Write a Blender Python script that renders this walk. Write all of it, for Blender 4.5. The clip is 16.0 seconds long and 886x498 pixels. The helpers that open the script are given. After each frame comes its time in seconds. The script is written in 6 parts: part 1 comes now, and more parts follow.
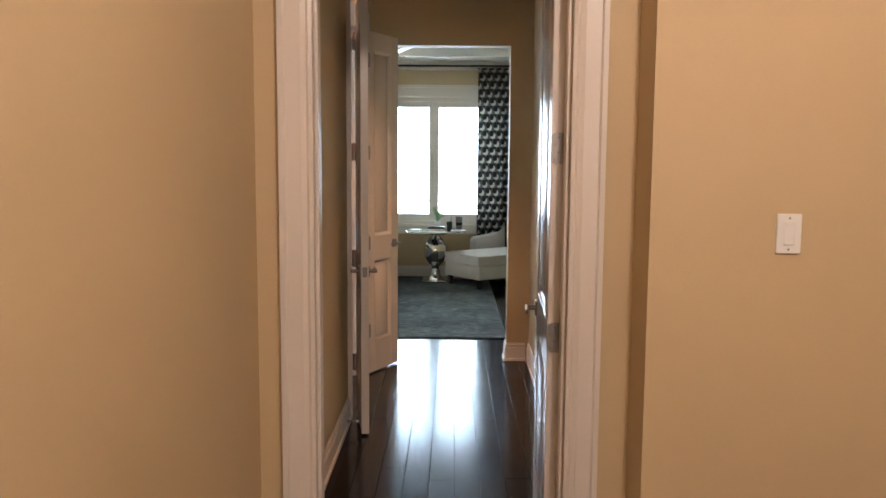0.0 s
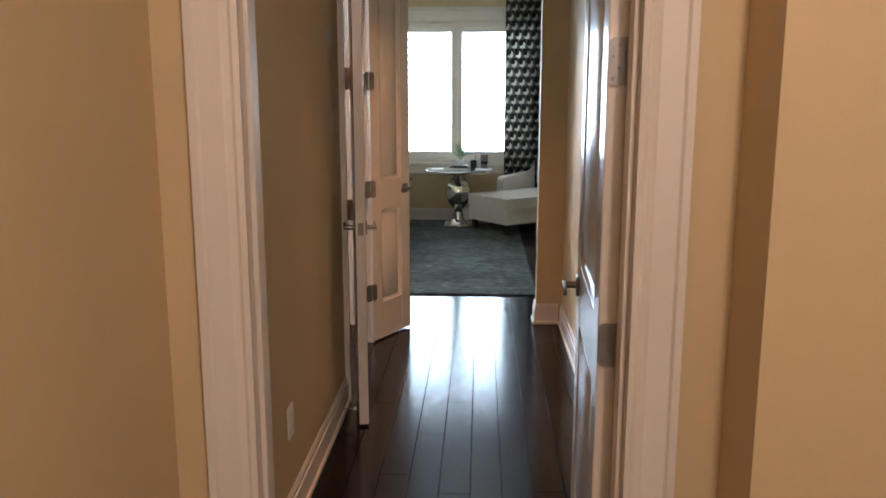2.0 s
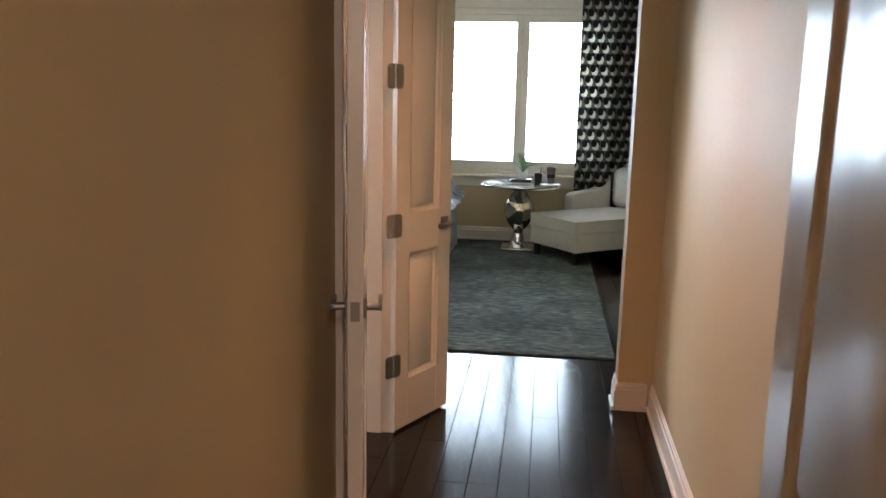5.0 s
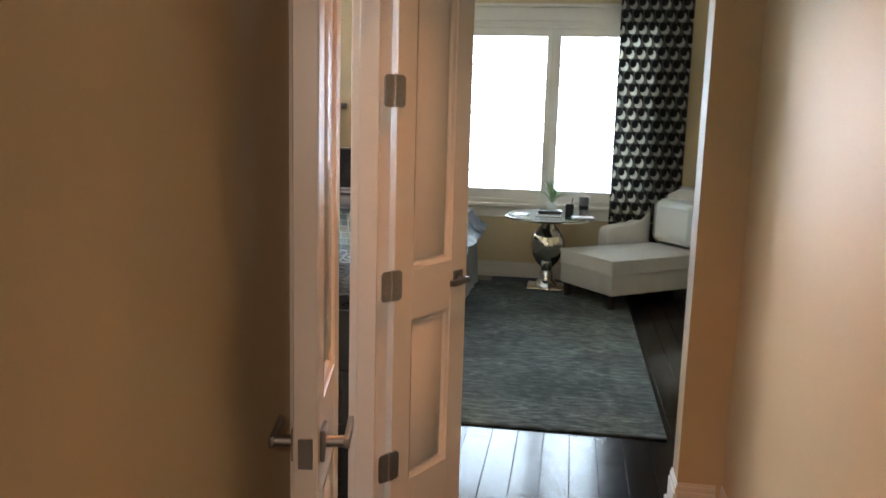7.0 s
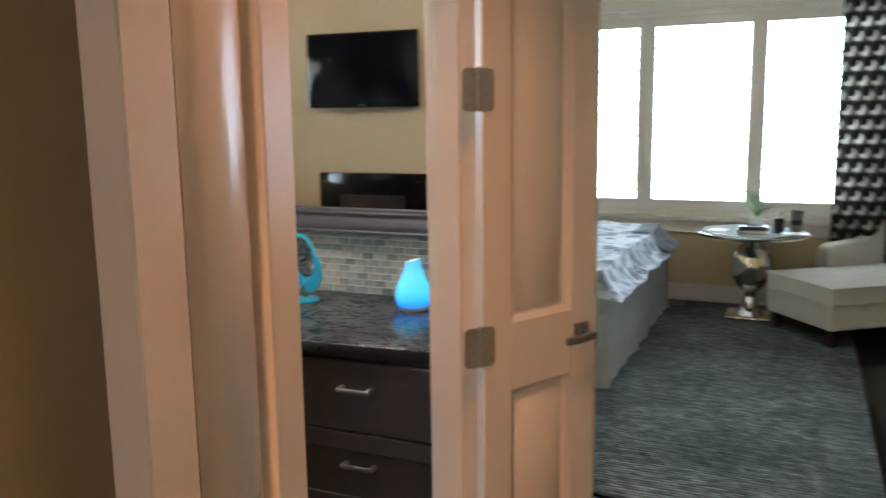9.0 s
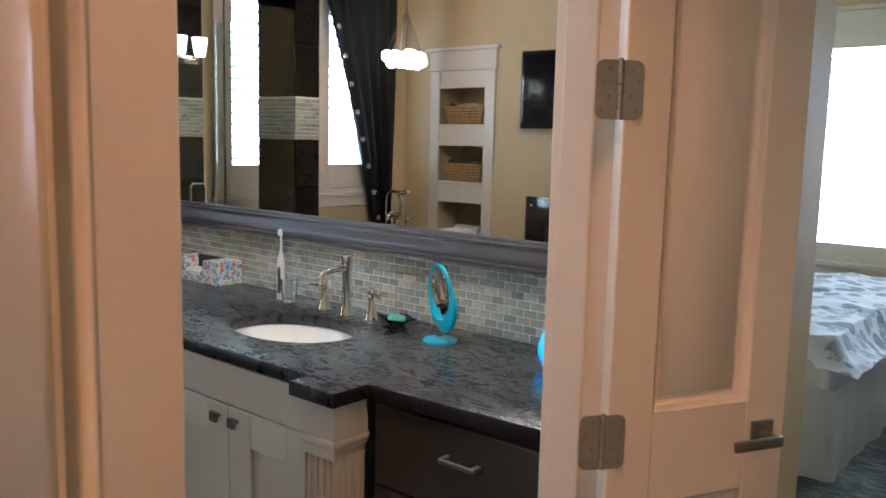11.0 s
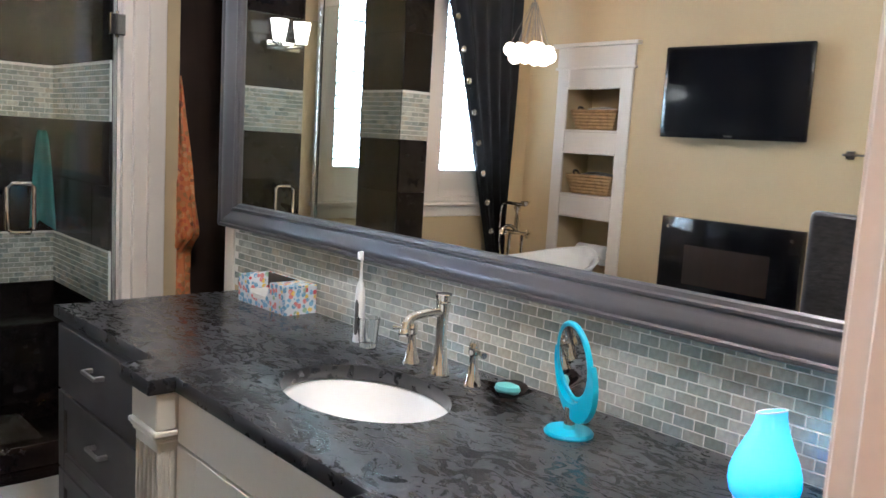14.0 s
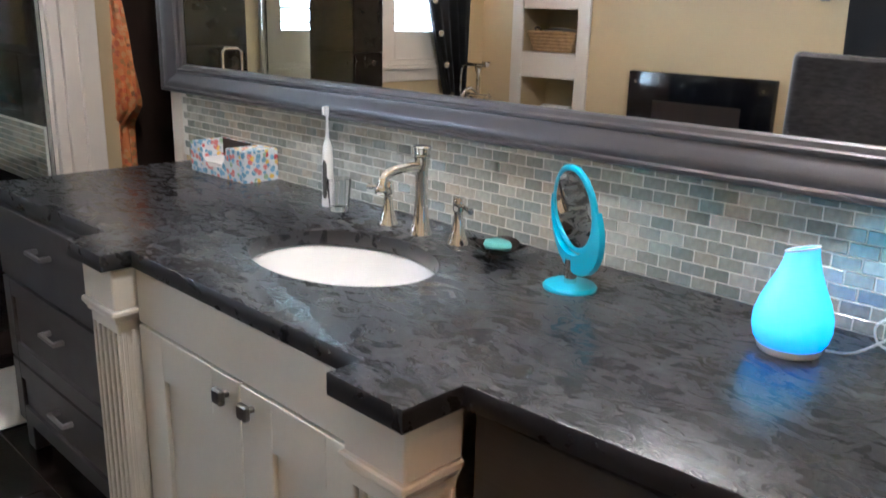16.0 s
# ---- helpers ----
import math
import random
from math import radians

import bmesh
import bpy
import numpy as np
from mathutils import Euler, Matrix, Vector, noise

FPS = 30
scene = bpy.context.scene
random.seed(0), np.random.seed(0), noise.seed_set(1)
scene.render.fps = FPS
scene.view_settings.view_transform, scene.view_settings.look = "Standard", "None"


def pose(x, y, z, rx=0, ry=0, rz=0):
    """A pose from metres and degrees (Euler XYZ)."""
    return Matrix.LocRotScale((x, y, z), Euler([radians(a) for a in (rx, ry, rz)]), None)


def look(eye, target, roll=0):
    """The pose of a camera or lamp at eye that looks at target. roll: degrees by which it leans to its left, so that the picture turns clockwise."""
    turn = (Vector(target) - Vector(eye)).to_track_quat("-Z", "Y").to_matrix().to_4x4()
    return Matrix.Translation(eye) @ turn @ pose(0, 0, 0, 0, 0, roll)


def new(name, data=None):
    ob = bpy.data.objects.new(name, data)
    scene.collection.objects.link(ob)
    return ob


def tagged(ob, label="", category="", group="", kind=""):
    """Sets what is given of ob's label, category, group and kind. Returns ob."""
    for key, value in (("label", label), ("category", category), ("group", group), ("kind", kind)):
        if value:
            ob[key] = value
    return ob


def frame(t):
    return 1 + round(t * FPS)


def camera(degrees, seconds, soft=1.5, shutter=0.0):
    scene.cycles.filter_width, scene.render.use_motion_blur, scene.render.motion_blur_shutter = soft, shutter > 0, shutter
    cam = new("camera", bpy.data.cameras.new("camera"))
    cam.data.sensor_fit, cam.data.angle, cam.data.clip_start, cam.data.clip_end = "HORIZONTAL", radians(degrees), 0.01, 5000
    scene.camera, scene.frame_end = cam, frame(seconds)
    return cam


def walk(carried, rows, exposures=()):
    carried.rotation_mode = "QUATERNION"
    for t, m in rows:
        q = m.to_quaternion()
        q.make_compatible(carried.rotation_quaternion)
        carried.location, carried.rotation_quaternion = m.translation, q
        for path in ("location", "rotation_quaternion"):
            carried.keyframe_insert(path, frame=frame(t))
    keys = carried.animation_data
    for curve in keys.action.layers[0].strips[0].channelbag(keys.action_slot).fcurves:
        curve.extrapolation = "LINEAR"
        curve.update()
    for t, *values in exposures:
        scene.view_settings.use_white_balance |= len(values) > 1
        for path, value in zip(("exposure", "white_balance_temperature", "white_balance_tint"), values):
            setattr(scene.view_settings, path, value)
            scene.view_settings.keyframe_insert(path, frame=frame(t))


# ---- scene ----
cam = camera(56.7, 16.0, shutter=0.4)
PATH = [
    (0, (-0.09, 1.242, 1.556), (-0.11, 3.23, 1.337), 0.4),
    (0.5, (-0.095, 1.503, 1.558), (-0.087, 3.485, 1.289), -0.6),
    (1, (-0.077, 1.749, 1.542), (-0.063, 3.723, 1.224), 0.2),
    (1.5, (-0.032, 1.968, 1.536), (-0.098, 3.94, 1.207), 0.2),
    (2, (-0.035, 2.146, 1.527), (-0.125, 4.109, 1.152), 0.0),
    (2.5, (-0.056, 2.371, 1.499), (-0.109, 4.31, 1.011), -0.7),
    (3, (-0.028, 2.577, 1.501), (-0.049, 4.506, 0.975), 0.5),
    (3.5, (0.004, 2.82, 1.524), (-0.111, 4.772, 1.105), 2.9),
    (4, (0.003, 3.056, 1.516), (-0.187, 5.007, 1.119), 2.6),
    (4.2, (-0.008, 3.145, 1.532), (-0.205, 5.098, 1.147), 2.6),
    (6.3, (-0.118, 4.207, 1.545), (-0.424, 6.147, 1.168), -1.4),
    (6.5, (-0.125, 4.275, 1.538), (-0.413, 6.217, 1.158), -0.9),
    (7, (-0.13, 4.401, 1.535), (-0.425, 6.351, 1.202), 1.6),
    (7.5, (-0.064, 4.61, 1.547), (-0.513, 6.536, 1.25), 0.4),
    (8, (-0.047, 4.788, 1.552), (-0.577, 6.692, 1.246), -1.2),
    (8.5, (-0.045, 4.99, 1.534), (-0.62, 6.88, 1.218), -1.9),
    (9, (0.029, 5.14, 1.531), (-0.765, 6.947, 1.212), -0.8),
    (9.2, (0.029, 5.214, 1.533), (-0.904, 6.951, 1.2), 0.2),
    (11.3, (0.004, 5.777, 1.491), (-1.339, 7.237, 1.24), 2.7),
    (11.5, (-0.01, 5.828, 1.487), (-1.413, 7.23, 1.235), 3.9),
    (12, (-0.051, 5.946, 1.476), (-1.579, 7.202, 1.174), 4.0),
    (12.5, (-0.174, 6.046, 1.489), (-1.714, 7.284, 1.18), 3.0),
    (13, (-0.327, 6.11, 1.494), (-1.814, 7.42, 1.224), 2.7),
    (13.5, (-0.446, 6.179, 1.491), (-1.898, 7.529, 1.229), 2.8),
    (14, (-0.543, 6.269, 1.476), (-2.019, 7.595, 1.221), 3.4),
    (14.5, (-0.621, 6.362, 1.442), (-2.121, 7.653, 1.15), 3.2),
    (15, (-0.671, 6.366, 1.438), (-2.139, 7.677, 1.082), 1.9),
    (15.5, (-0.697, 6.355, 1.414), (-2.111, 7.702, 0.983), 1.4),
    (16, (-0.711, 6.347, 1.385), (-2.06, 7.718, 0.839), 1.5),
]
EXPOSURE = [(0, 0.0, 5600, 12), (1.5, -0.07, 5600, 12), (2.5, -0.14, 5650, 12), (4, -0.04, 5850, 12), (8.5, 0.02, 5750, 12), (11.5, 0.0, 5400, 11), (12.3, 0.15, 5380, 12), (13.0, 0.42, 5350, 13), (16, 0.5, 5320, 14)]
walk(cam, [(t, look(eye, target, roll)) for t, eye, target, roll in PATH], EXPOSURE)

# ---- light ----
world = bpy.data.worlds.new("sky")
scene.world = world
world.use_nodes = True
wn = world.node_tree
sky = wn.nodes.new("ShaderNodeTexSky")
sky.sky_type, sky.sun_disc = "NISHITA", False
sky.sun_elevation, sky.sun_rotation = radians(50), radians(200)
wn.links.new(sky.outputs[0], wn.nodes["Background"].inputs[0])
wn.nodes["Background"].inputs[1].default_value = 0.12


def area_lamp(name, m, sx, sy, watts, colour, spread=180):
    d = bpy.data.lights.new(name, "AREA")
    d.shape, d.size, d.size_y, d.energy, d.color, d.spread = "RECTANGLE", sx, sy, watts, colour, radians(spread)
    ob = new(name, d)
    ob.matrix_world = m
    return ob


WARM, CAN, BULB, DAY = (1.0, 0.74, 0.55), (1.0, 0.41, 0.16), (1.0, 0.88, 0.74), (0.76, 0.92, 1.0)
sun_data = bpy.data.lights.new("sun", "SUN")
sun_data.energy, sun_data.angle, sun_data.color = 2.5, radians(0.6), (1.0, 0.95, 0.88)
new("sun", sun_data).rotation_euler = (radians(40), 0, radians(200))
# daylight in the window openings
area_lamp("bedroom_window_light", look((-0.76, 12.34, 1.56), (-0.76, 5, 1.5)), 2.5, 1.6, 250, DAY)
area_lamp("bath_window_light", look((-5.72, 4.76, 1.9), (0, 4.76, 1.7)), 0.70, 1.7, 190, DAY)
area_lamp("shower_window_light", look((-5.72, 5.76, 1.9), (0, 5.76, 1.7)), 0.70, 1.7, 55, DAY)
# ceiling lamps
def ceiling_light(name, at, watts, colour, radius=0.09):
    d = bpy.data.lights.new(name, "POINT")
    d.energy, d.color, d.shadow_soft_size = watts, colour, radius
    ob = new(name, d)
    ob.location = at
    return ob


area_lamp("hall_room_light", look((0.6, -4.3, 1.9), (0.2, 4, 1.5)), 2.2, 1.5, 50, WARM)
ceiling_light("hall_lamp_light", (0.60, 1.55, 2.90), 116, WARM)
can = bpy.data.lights.new("corridor_lamp_light", "SPOT")
can.energy, can.color, can.shadow_soft_size, can.spot_size, can.spot_blend = 165, CAN, 0.06, radians(84), 1.0
new("corridor_lamp_light", can).location = (-0.30, 6.30, 3.03)
ceiling_light("vanity_lamp_light", (-1.75, 6.95, 2.88), 114, BULB)


# ---- materials ----
def nodes_of(name):
    m = bpy.data.materials.new(name)
    m.use_nodes = True
    return m, m.node_tree, m.node_tree.nodes["Principled BSDF"]


def noise_node(t, scale, detail=4.0, rough=0.55, stretch=None, kind="Object"):
    co = t.nodes.new("ShaderNodeTexCoord")
    n = t.nodes.new("ShaderNodeTexNoise")
    n.inputs["Scale"].default_value, n.inputs["Detail"].default_value, n.inputs["Roughness"].default_value = scale, detail, rough
    src = co.outputs[kind]
    if stretch:
        mp = t.nodes.new("ShaderNodeMapping")
        mp.inputs["Scale"].default_value = stretch
        t.links.new(src, mp.inputs["Vector"])
        src = mp.outputs["Vector"]
    t.links.new(src, n.inputs["Vector"])
    return n


def ramp(t, src, stops):
    r = t.nodes.new("ShaderNodeValToRGB")
    els = r.color_ramp.elements
    while len(els) < len(stops):
        els.new(0.5)
    for e, (p, c) in zip(els, stops):
        e.position, e.color = p, (*c, 1) if len(c) == 3 else c
    t.links.new(src, r.inputs["Fac"])
    return r


def mix(t, a, b, fac, kind="MIX"):
    m = t.nodes.new("ShaderNodeMix")
    m.data_type, m.blend_type = "RGBA", kind
    for sock, v in ((m.inputs[6], a), (m.inputs[7], b)):
        if isinstance(v, tuple):
            sock.default_value = (*v, 1)
        else:
            t.links.new(v, sock)
    if isinstance(fac, float):
        m.inputs[0].default_value = fac
    else:
        t.links.new(fac, m.inputs[0])
    return m.outputs[2]


def bump(t, p, height, strength, distance):
    b = t.nodes.new("ShaderNodeBump")
    b.inputs["Strength"].default_value, b.inputs["Distance"].default_value = strength, distance
    t.links.new(height, b.inputs["Height"])
    t.links.new(b.outputs[0], p.inputs["Normal"])


def surface(name, base, rough=0.5, metal=0.0, vary=0.08, scale=3.0, grain=60.0, relief=0.05, depth=0.002, stretch=None, coat=0.0, rough_vary=0.08):
    """Colour varied at two scales, with fine relief."""
    m, t, p = nodes_of(name)
    big, fine = noise_node(t, scale, 5), noise_node(t, grain, 3, 0.6, stretch)
    lo, hi = tuple(c * (1 - vary) for c in base), tuple(min(1, c * (1 + vary)) for c in base)
    c1 = ramp(t, big.outputs[0], [(0.3, lo), (0.7, hi)])
    c2 = ramp(t, fine.outputs[0], [(0.3, (1 - vary,) * 3), (0.7, (1, 1, 1))])
    t.links.new(mix(t, c1.outputs[0], c2.outputs[0], 1.0, "MULTIPLY"), p.inputs["Base Color"])
    r = ramp(t, big.outputs[0], [(0.25, (max(0.02, rough - rough_vary),) * 3), (0.75, (min(1, rough + rough_vary),) * 3)])
    t.links.new(r.outputs[0], p.inputs["Roughness"])
    p.inputs["Metallic"].default_value = metal
    p.inputs["Coat Weight"].default_value = coat
    if relief:
        bump(t, p, fine.outputs[0], relief, depth)
    return m


def plain(name, base, rough=0.4, metal=0.0, emit=0.0, emit_colour=None):
    m, t, p = nodes_of(name)
    p.inputs["Base Color"].default_value = (*base, 1)
    p.inputs["Roughness"].default_value, p.inputs["Metallic"].default_value = rough, metal
    if emit:
        p.inputs["Emission Color"].default_value = (*(emit_colour or base), 1)
        p.inputs["Emission Strength"].default_value = emit
    return m


def glass_mat(name, tint=(1, 1, 1), rough=0.0, ior=1.45):
    m, t, p = nodes_of(name)
    p.inputs["Base Color"].default_value = (*tint, 1)
    p.inputs["Transmission Weight"].default_value, p.inputs["Roughness"].default_value, p.inputs["IOR"].default_value = 1.0, rough, ior
    return m


def piece_vary(m, lo, hi):
    """Tells alike pieces apart by brightness."""
    t = m.node_tree
    p = t.nodes["Principled BSDF"]
    src = p.inputs["Base Color"].links[0].from_socket
    info = t.nodes.new("ShaderNodeObjectInfo")
    r = ramp(t, info.outputs["Random"], [(0.0, (lo,) * 3), (1.0, (hi,) * 3)])
    t.links.new(mix(t, src, r.outputs[0], 1.0, "MULTIPLY"), p.inputs["Base Color"])
    return m


WALL = surface("wall_paint", (0.57, 0.44, 0.255), 0.62, vary=0.03, scale=1.2, grain=130, relief=0.28, depth=0.001)
CEIL = surface("ceiling_paint", (0.75, 0.72, 0.66), 0.8, vary=0.03, grain=150)
TRIM = surface("trim_paint", (0.70, 0.64, 0.57), 0.30, vary=0.025, scale=2, grain=90, relief=0.03, depth=0.0006, rough_vary=0.02)
DOOR = surface("door_paint", (0.68, 0.61, 0.53), 0.24, vary=0.025, scale=2, grain=90, relief=0.04, depth=0.0006, rough_vary=0.02)
PLANK = piece_vary(surface("dark_plank", (0.012, 0.0075, 0.006), 0.16, vary=0.35, scale=3, grain=25, relief=0.04, depth=0.0008, stretch=(6, 0.5, 1), rough_vary=0.02), 0.6, 1.5)
PLANK.node_tree.nodes["Principled BSDF"].inputs["Specular IOR Level"].default_value = 0.30
GAP = plain("plank_gap", (0.004, 0.003, 0.003), 0.6)
NICKEL = surface("brushed_nickel", (0.27, 0.25, 0.23), 0.34, 1.0, vary=0.06, grain=200, relief=0.03)
CHROME = surface("polished_nickel", (0.78, 0.75, 0.70), 0.07, 1.0, vary=0.03, relief=0.0, rough_vary=0.03)
HINGE_METAL = surface("dull_nickel", (0.33, 0.31, 0.29), 0.38, 0.95, vary=0.10, scale=8, grain=160, relief=0.04)
SCREW = plain("screw_steel", (0.25, 0.24, 0.23), 0.35, 1.0)
MIRROR = plain("mirror_silver", (0.90, 0.92, 0.91), 0.01, 1.0)
PEWTER = surface("pewter_frame", (0.105, 0.10, 0.106), 0.33, 0.6, vary=0.05, scale=3, grain=70, relief=0.03, depth=0.0006, stretch=(0.2, 2, 2), rough_vary=0.03)
CREAM = surface("cream_lacquer", (0.60, 0.57, 0.50), 0.38, vary=0.03, grain=90, relief=0.03)
GREY_CAB = surface("charcoal_stain", (0.042, 0.038, 0.037), 0.42, vary=0.15, scale=4, grain=30, relief=0.08, stretch=(1, 1, 8))
PORCELAIN = surface("porcelain", (0.86, 0.86, 0.85), 0.08, vary=0.01, relief=0.0, rough_vary=0.02, coat=0.3)
CLEAR = glass_mat("clear_glass")
SHOWER_GLASS = glass_mat("shower_glass", (0.93, 0.98, 0.96))
PANE = glass_mat("window_glass")
BLACK_GLOSS = surface("black_gloss", (0.006, 0.006, 0.008), 0.08, vary=0.2, relief=0.0, rough_vary=0.03)
BLACK = surface("black_plastic", (0.012, 0.012, 0.013), 0.35, vary=0.2)
DARKWOOD = surface("espresso_wood", (0.03, 0.016, 0.010), 0.45, vary=0.3, scale=4, grain=30, stretch=(1, 1, 0.1))
WHITE = surface("white_plastic", (0.82, 0.82, 0.80), 0.35, vary=0.015, relief=0.0)
CYAN = surface("cyan_plastic", (0.02, 0.42, 0.62), 0.34, vary=0.04, relief=0.0)
SOAP = surface("green_soap", (0.16, 0.52, 0.50), 0.45, vary=0.06, scale=20)
DISH = surface("bronze_dish", (0.05, 0.035, 0.03), 0.28, 0.6, vary=0.3, scale=30)
TOWEL = surface("white_towel", (0.82, 0.81, 0.78), 0.95, vary=0.05, scale=8, grain=400, relief=0.5, depth=0.002)
TEAL = surface("teal_cloth", (0.05, 0.26, 0.23), 0.9, vary=0.12, scale=8, grain=300, relief=0.4)
VELVET = surface("dark_velvet", (0.018, 0.015, 0.018), 0.75, vary=0.5, scale=6, grain=60, relief=0.3, depth=0.004)
VELVET.node_tree.nodes["Principled BSDF"].inputs["Sheen Weight"].default_value = 0.35
CRUSHED = surface("crushed_velvet", (0.040, 0.034, 0.036), 0.5, vary=0.85, scale=4.5, grain=26, relief=0.35, depth=0.006, stretch=(1, 1, 3))
CRUSHED.node_tree.nodes["Principled BSDF"].inputs["Sheen Weight"].default_value = 0.5
DRAPE = surface("charcoal_drape", (0.012, 0.012, 0.014), 0.6, vary=0.2, scale=5, grain=120, relief=0.2)
LINEN = surface("oatmeal_linen", (0.62, 0.58, 0.53), 0.92, vary=0.06, scale=5, grain=350, relief=0.4, depth=0.0015)
SKIRT = surface("bed_skirt_cotton", (0.74, 0.74, 0.74), 0.9, vary=0.04, scale=4, grain=200, relief=0.3)
MARBLE_TOP = surface("table_glass", (0.62, 0.70, 0.76), 0.05, 0.4, vary=0.03, relief=0.0)
LEAF = surface("pale_leaf", (0.30, 0.42, 0.22), 0.5, vary=0.25, scale=20)
BASKET = surface("woven_rush", (0.42, 0.27, 0.13), 0.8, vary=0.25, scale=20, grain=160, relief=0.8, depth=0.004, stretch=(1, 1, 3))
CABLE = plain("white_cable", (0.78, 0.78, 0.78), 0.4)
BULB_GLASS = plain("lit_bulb", (1.0, 0.80, 0.60), 0.3, emit=9.0, emit_colour=(1.0, 0.74, 0.52))
LAMP_DISC = plain("lamp_disc", (1.0, 0.9, 0.75), 0.4, emit=5.0, emit_colour=(1.0, 0.80, 0.55))
SHADE_GLOW = plain("lit_shade", (1.0, 0.92, 0.85), 0.5, emit=4.0, emit_colour=(1.0, 0.88, 0.74))
BACK = plain("outdoor_haze", (0.9, 0.95, 1.0), 1.0, emit=2.2, emit_colour=(0.90, 0.96, 1.0))


def granite():
    m, t, p = nodes_of("leathered_granite")
    warp = noise_node(t, 7.0, 3, 0.6)
    co = t.nodes.new("ShaderNodeTexCoord")
    off = mix(t, co.outputs["Object"], warp.outputs["Color"], 0.10)
    v = t.nodes.new("ShaderNodeTexNoise")
    mp = t.nodes.new("ShaderNodeMapping")
    mp.inputs["Scale"].default_value = (13, 34, 34)
    mp.inputs["Rotation"].default_value = (0, 0, radians(20))
    t.links.new(off, mp.inputs["Vector"])
    t.links.new(mp.outputs[0], v.inputs["Vector"])
    v.inputs["Scale"].default_value, v.inputs["Detail"].default_value, v.inputs["Roughness"].default_value, v.inputs["Distortion"].default_value = 1.0, 6.0, 0.62, 1.6
    dark = ramp(t, v.outputs[0], [(0.28, (0.009, 0.009, 0.010)), (0.44, (0.016, 0.0165, 0.018)), (0.55, (0.030, 0.031, 0.034)), (0.66, (0.066, 0.068, 0.073)), (0.80, (0.13, 0.13, 0.14))])
    cloud = noise_node(t, 5.0, 4)
    shade = ramp(t, cloud.outputs[0], [(0.3, (0.6,) * 3), (0.7, (1.15,) * 3)])
    fleck = noise_node(t, 220, 2)
    fl = ramp(t, fleck.outputs[0], [(0.60, (0, 0, 0)), (0.75, (0.05, 0.05, 0.05))])
    c = mix(t, dark.outputs[0], shade.outputs[0], 1.0, "MULTIPLY")
    t.links.new(mix(t, c, fl.outputs[0], 1.0, "ADD"), p.inputs["Base Color"])
    r = ramp(t, v.outputs[0], [(0.35, (0.20,) * 3), (0.65, (0.36,) * 3)])
    t.links.new(r.outputs[0], p.inputs["Roughness"])
    bump(t, p, v.outputs[0], 0.12, 0.001)
    return m


GRANITE = granite()
# same stone, plainer and darker: the counter edge's shade is in this colour
GRANITE_EDGE = surface("shaded_granite_edge", (0.016, 0.016, 0.018), 0.30, vary=0.10, scale=20, grain=160)


def mosaic_mat():
    m, t, p = nodes_of("iridescent_glass_tile")
    info = t.nodes.new("ShaderNodeObjectInfo")
    geo = t.nodes.new("ShaderNodeNewGeometry")
    add = t.nodes.new("ShaderNodeMath")
    add.operation = "ADD"
    t.links.new(info.outputs["Random"], add.inputs[0])
    t.links.new(geo.outputs["Random Per Island"], add.inputs[1])
    fr = t.nodes.new("ShaderNodeMath")
    fr.operation = "FRACT"
    t.links.new(add.outputs[0], fr.inputs[0])
    c = ramp(t, fr.outputs[0], [(0.0, (0.30, 0.33, 0.30)), (0.25, (0.50, 0.50, 0.43)), (0.45, (0.38, 0.43, 0.41)), (0.65, (0.60, 0.54, 0.43)), (0.85, (0.66, 0.66, 0.60)), (1.0, (0.42, 0.45, 0.40))])
    n = noise_node(t, 60, 4)
    c2 = ramp(t, n.outputs[0], [(0.3, (0.75,) * 3), (0.7, (1.15,) * 3)])
    t.links.new(mix(t, c.outputs[0], c2.outputs[0], 1.0, "MULTIPLY"), p.inputs["Base Color"])
    p.inputs["Roughness"].default_value, p.inputs["Metallic"].default_value = 0.13, 0.25
    p.inputs["Coat Weight"].default_value = 0.6
    bump(t, p, n.outputs[0], 0.12, 0.002)
    return m


MOSAIC = mosaic_mat()
GROUT = surface("pale_grout", (0.74, 0.72, 0.66), 0.85, vary=0.06, grain=200)
SLATE = piece_vary(surface("rust_slate_tile", (0.011, 0.008, 0.007), 0.17, vary=0.45, scale=5, grain=22, relief=0.15, depth=0.002), 0.6, 1.5)
SLATE.node_tree.nodes["Principled BSDF"].inputs["Specular IOR Level"].default_value = 0.25
SLATE_GROUT = surface("dark_grout", (0.05, 0.045, 0.04), 0.8)


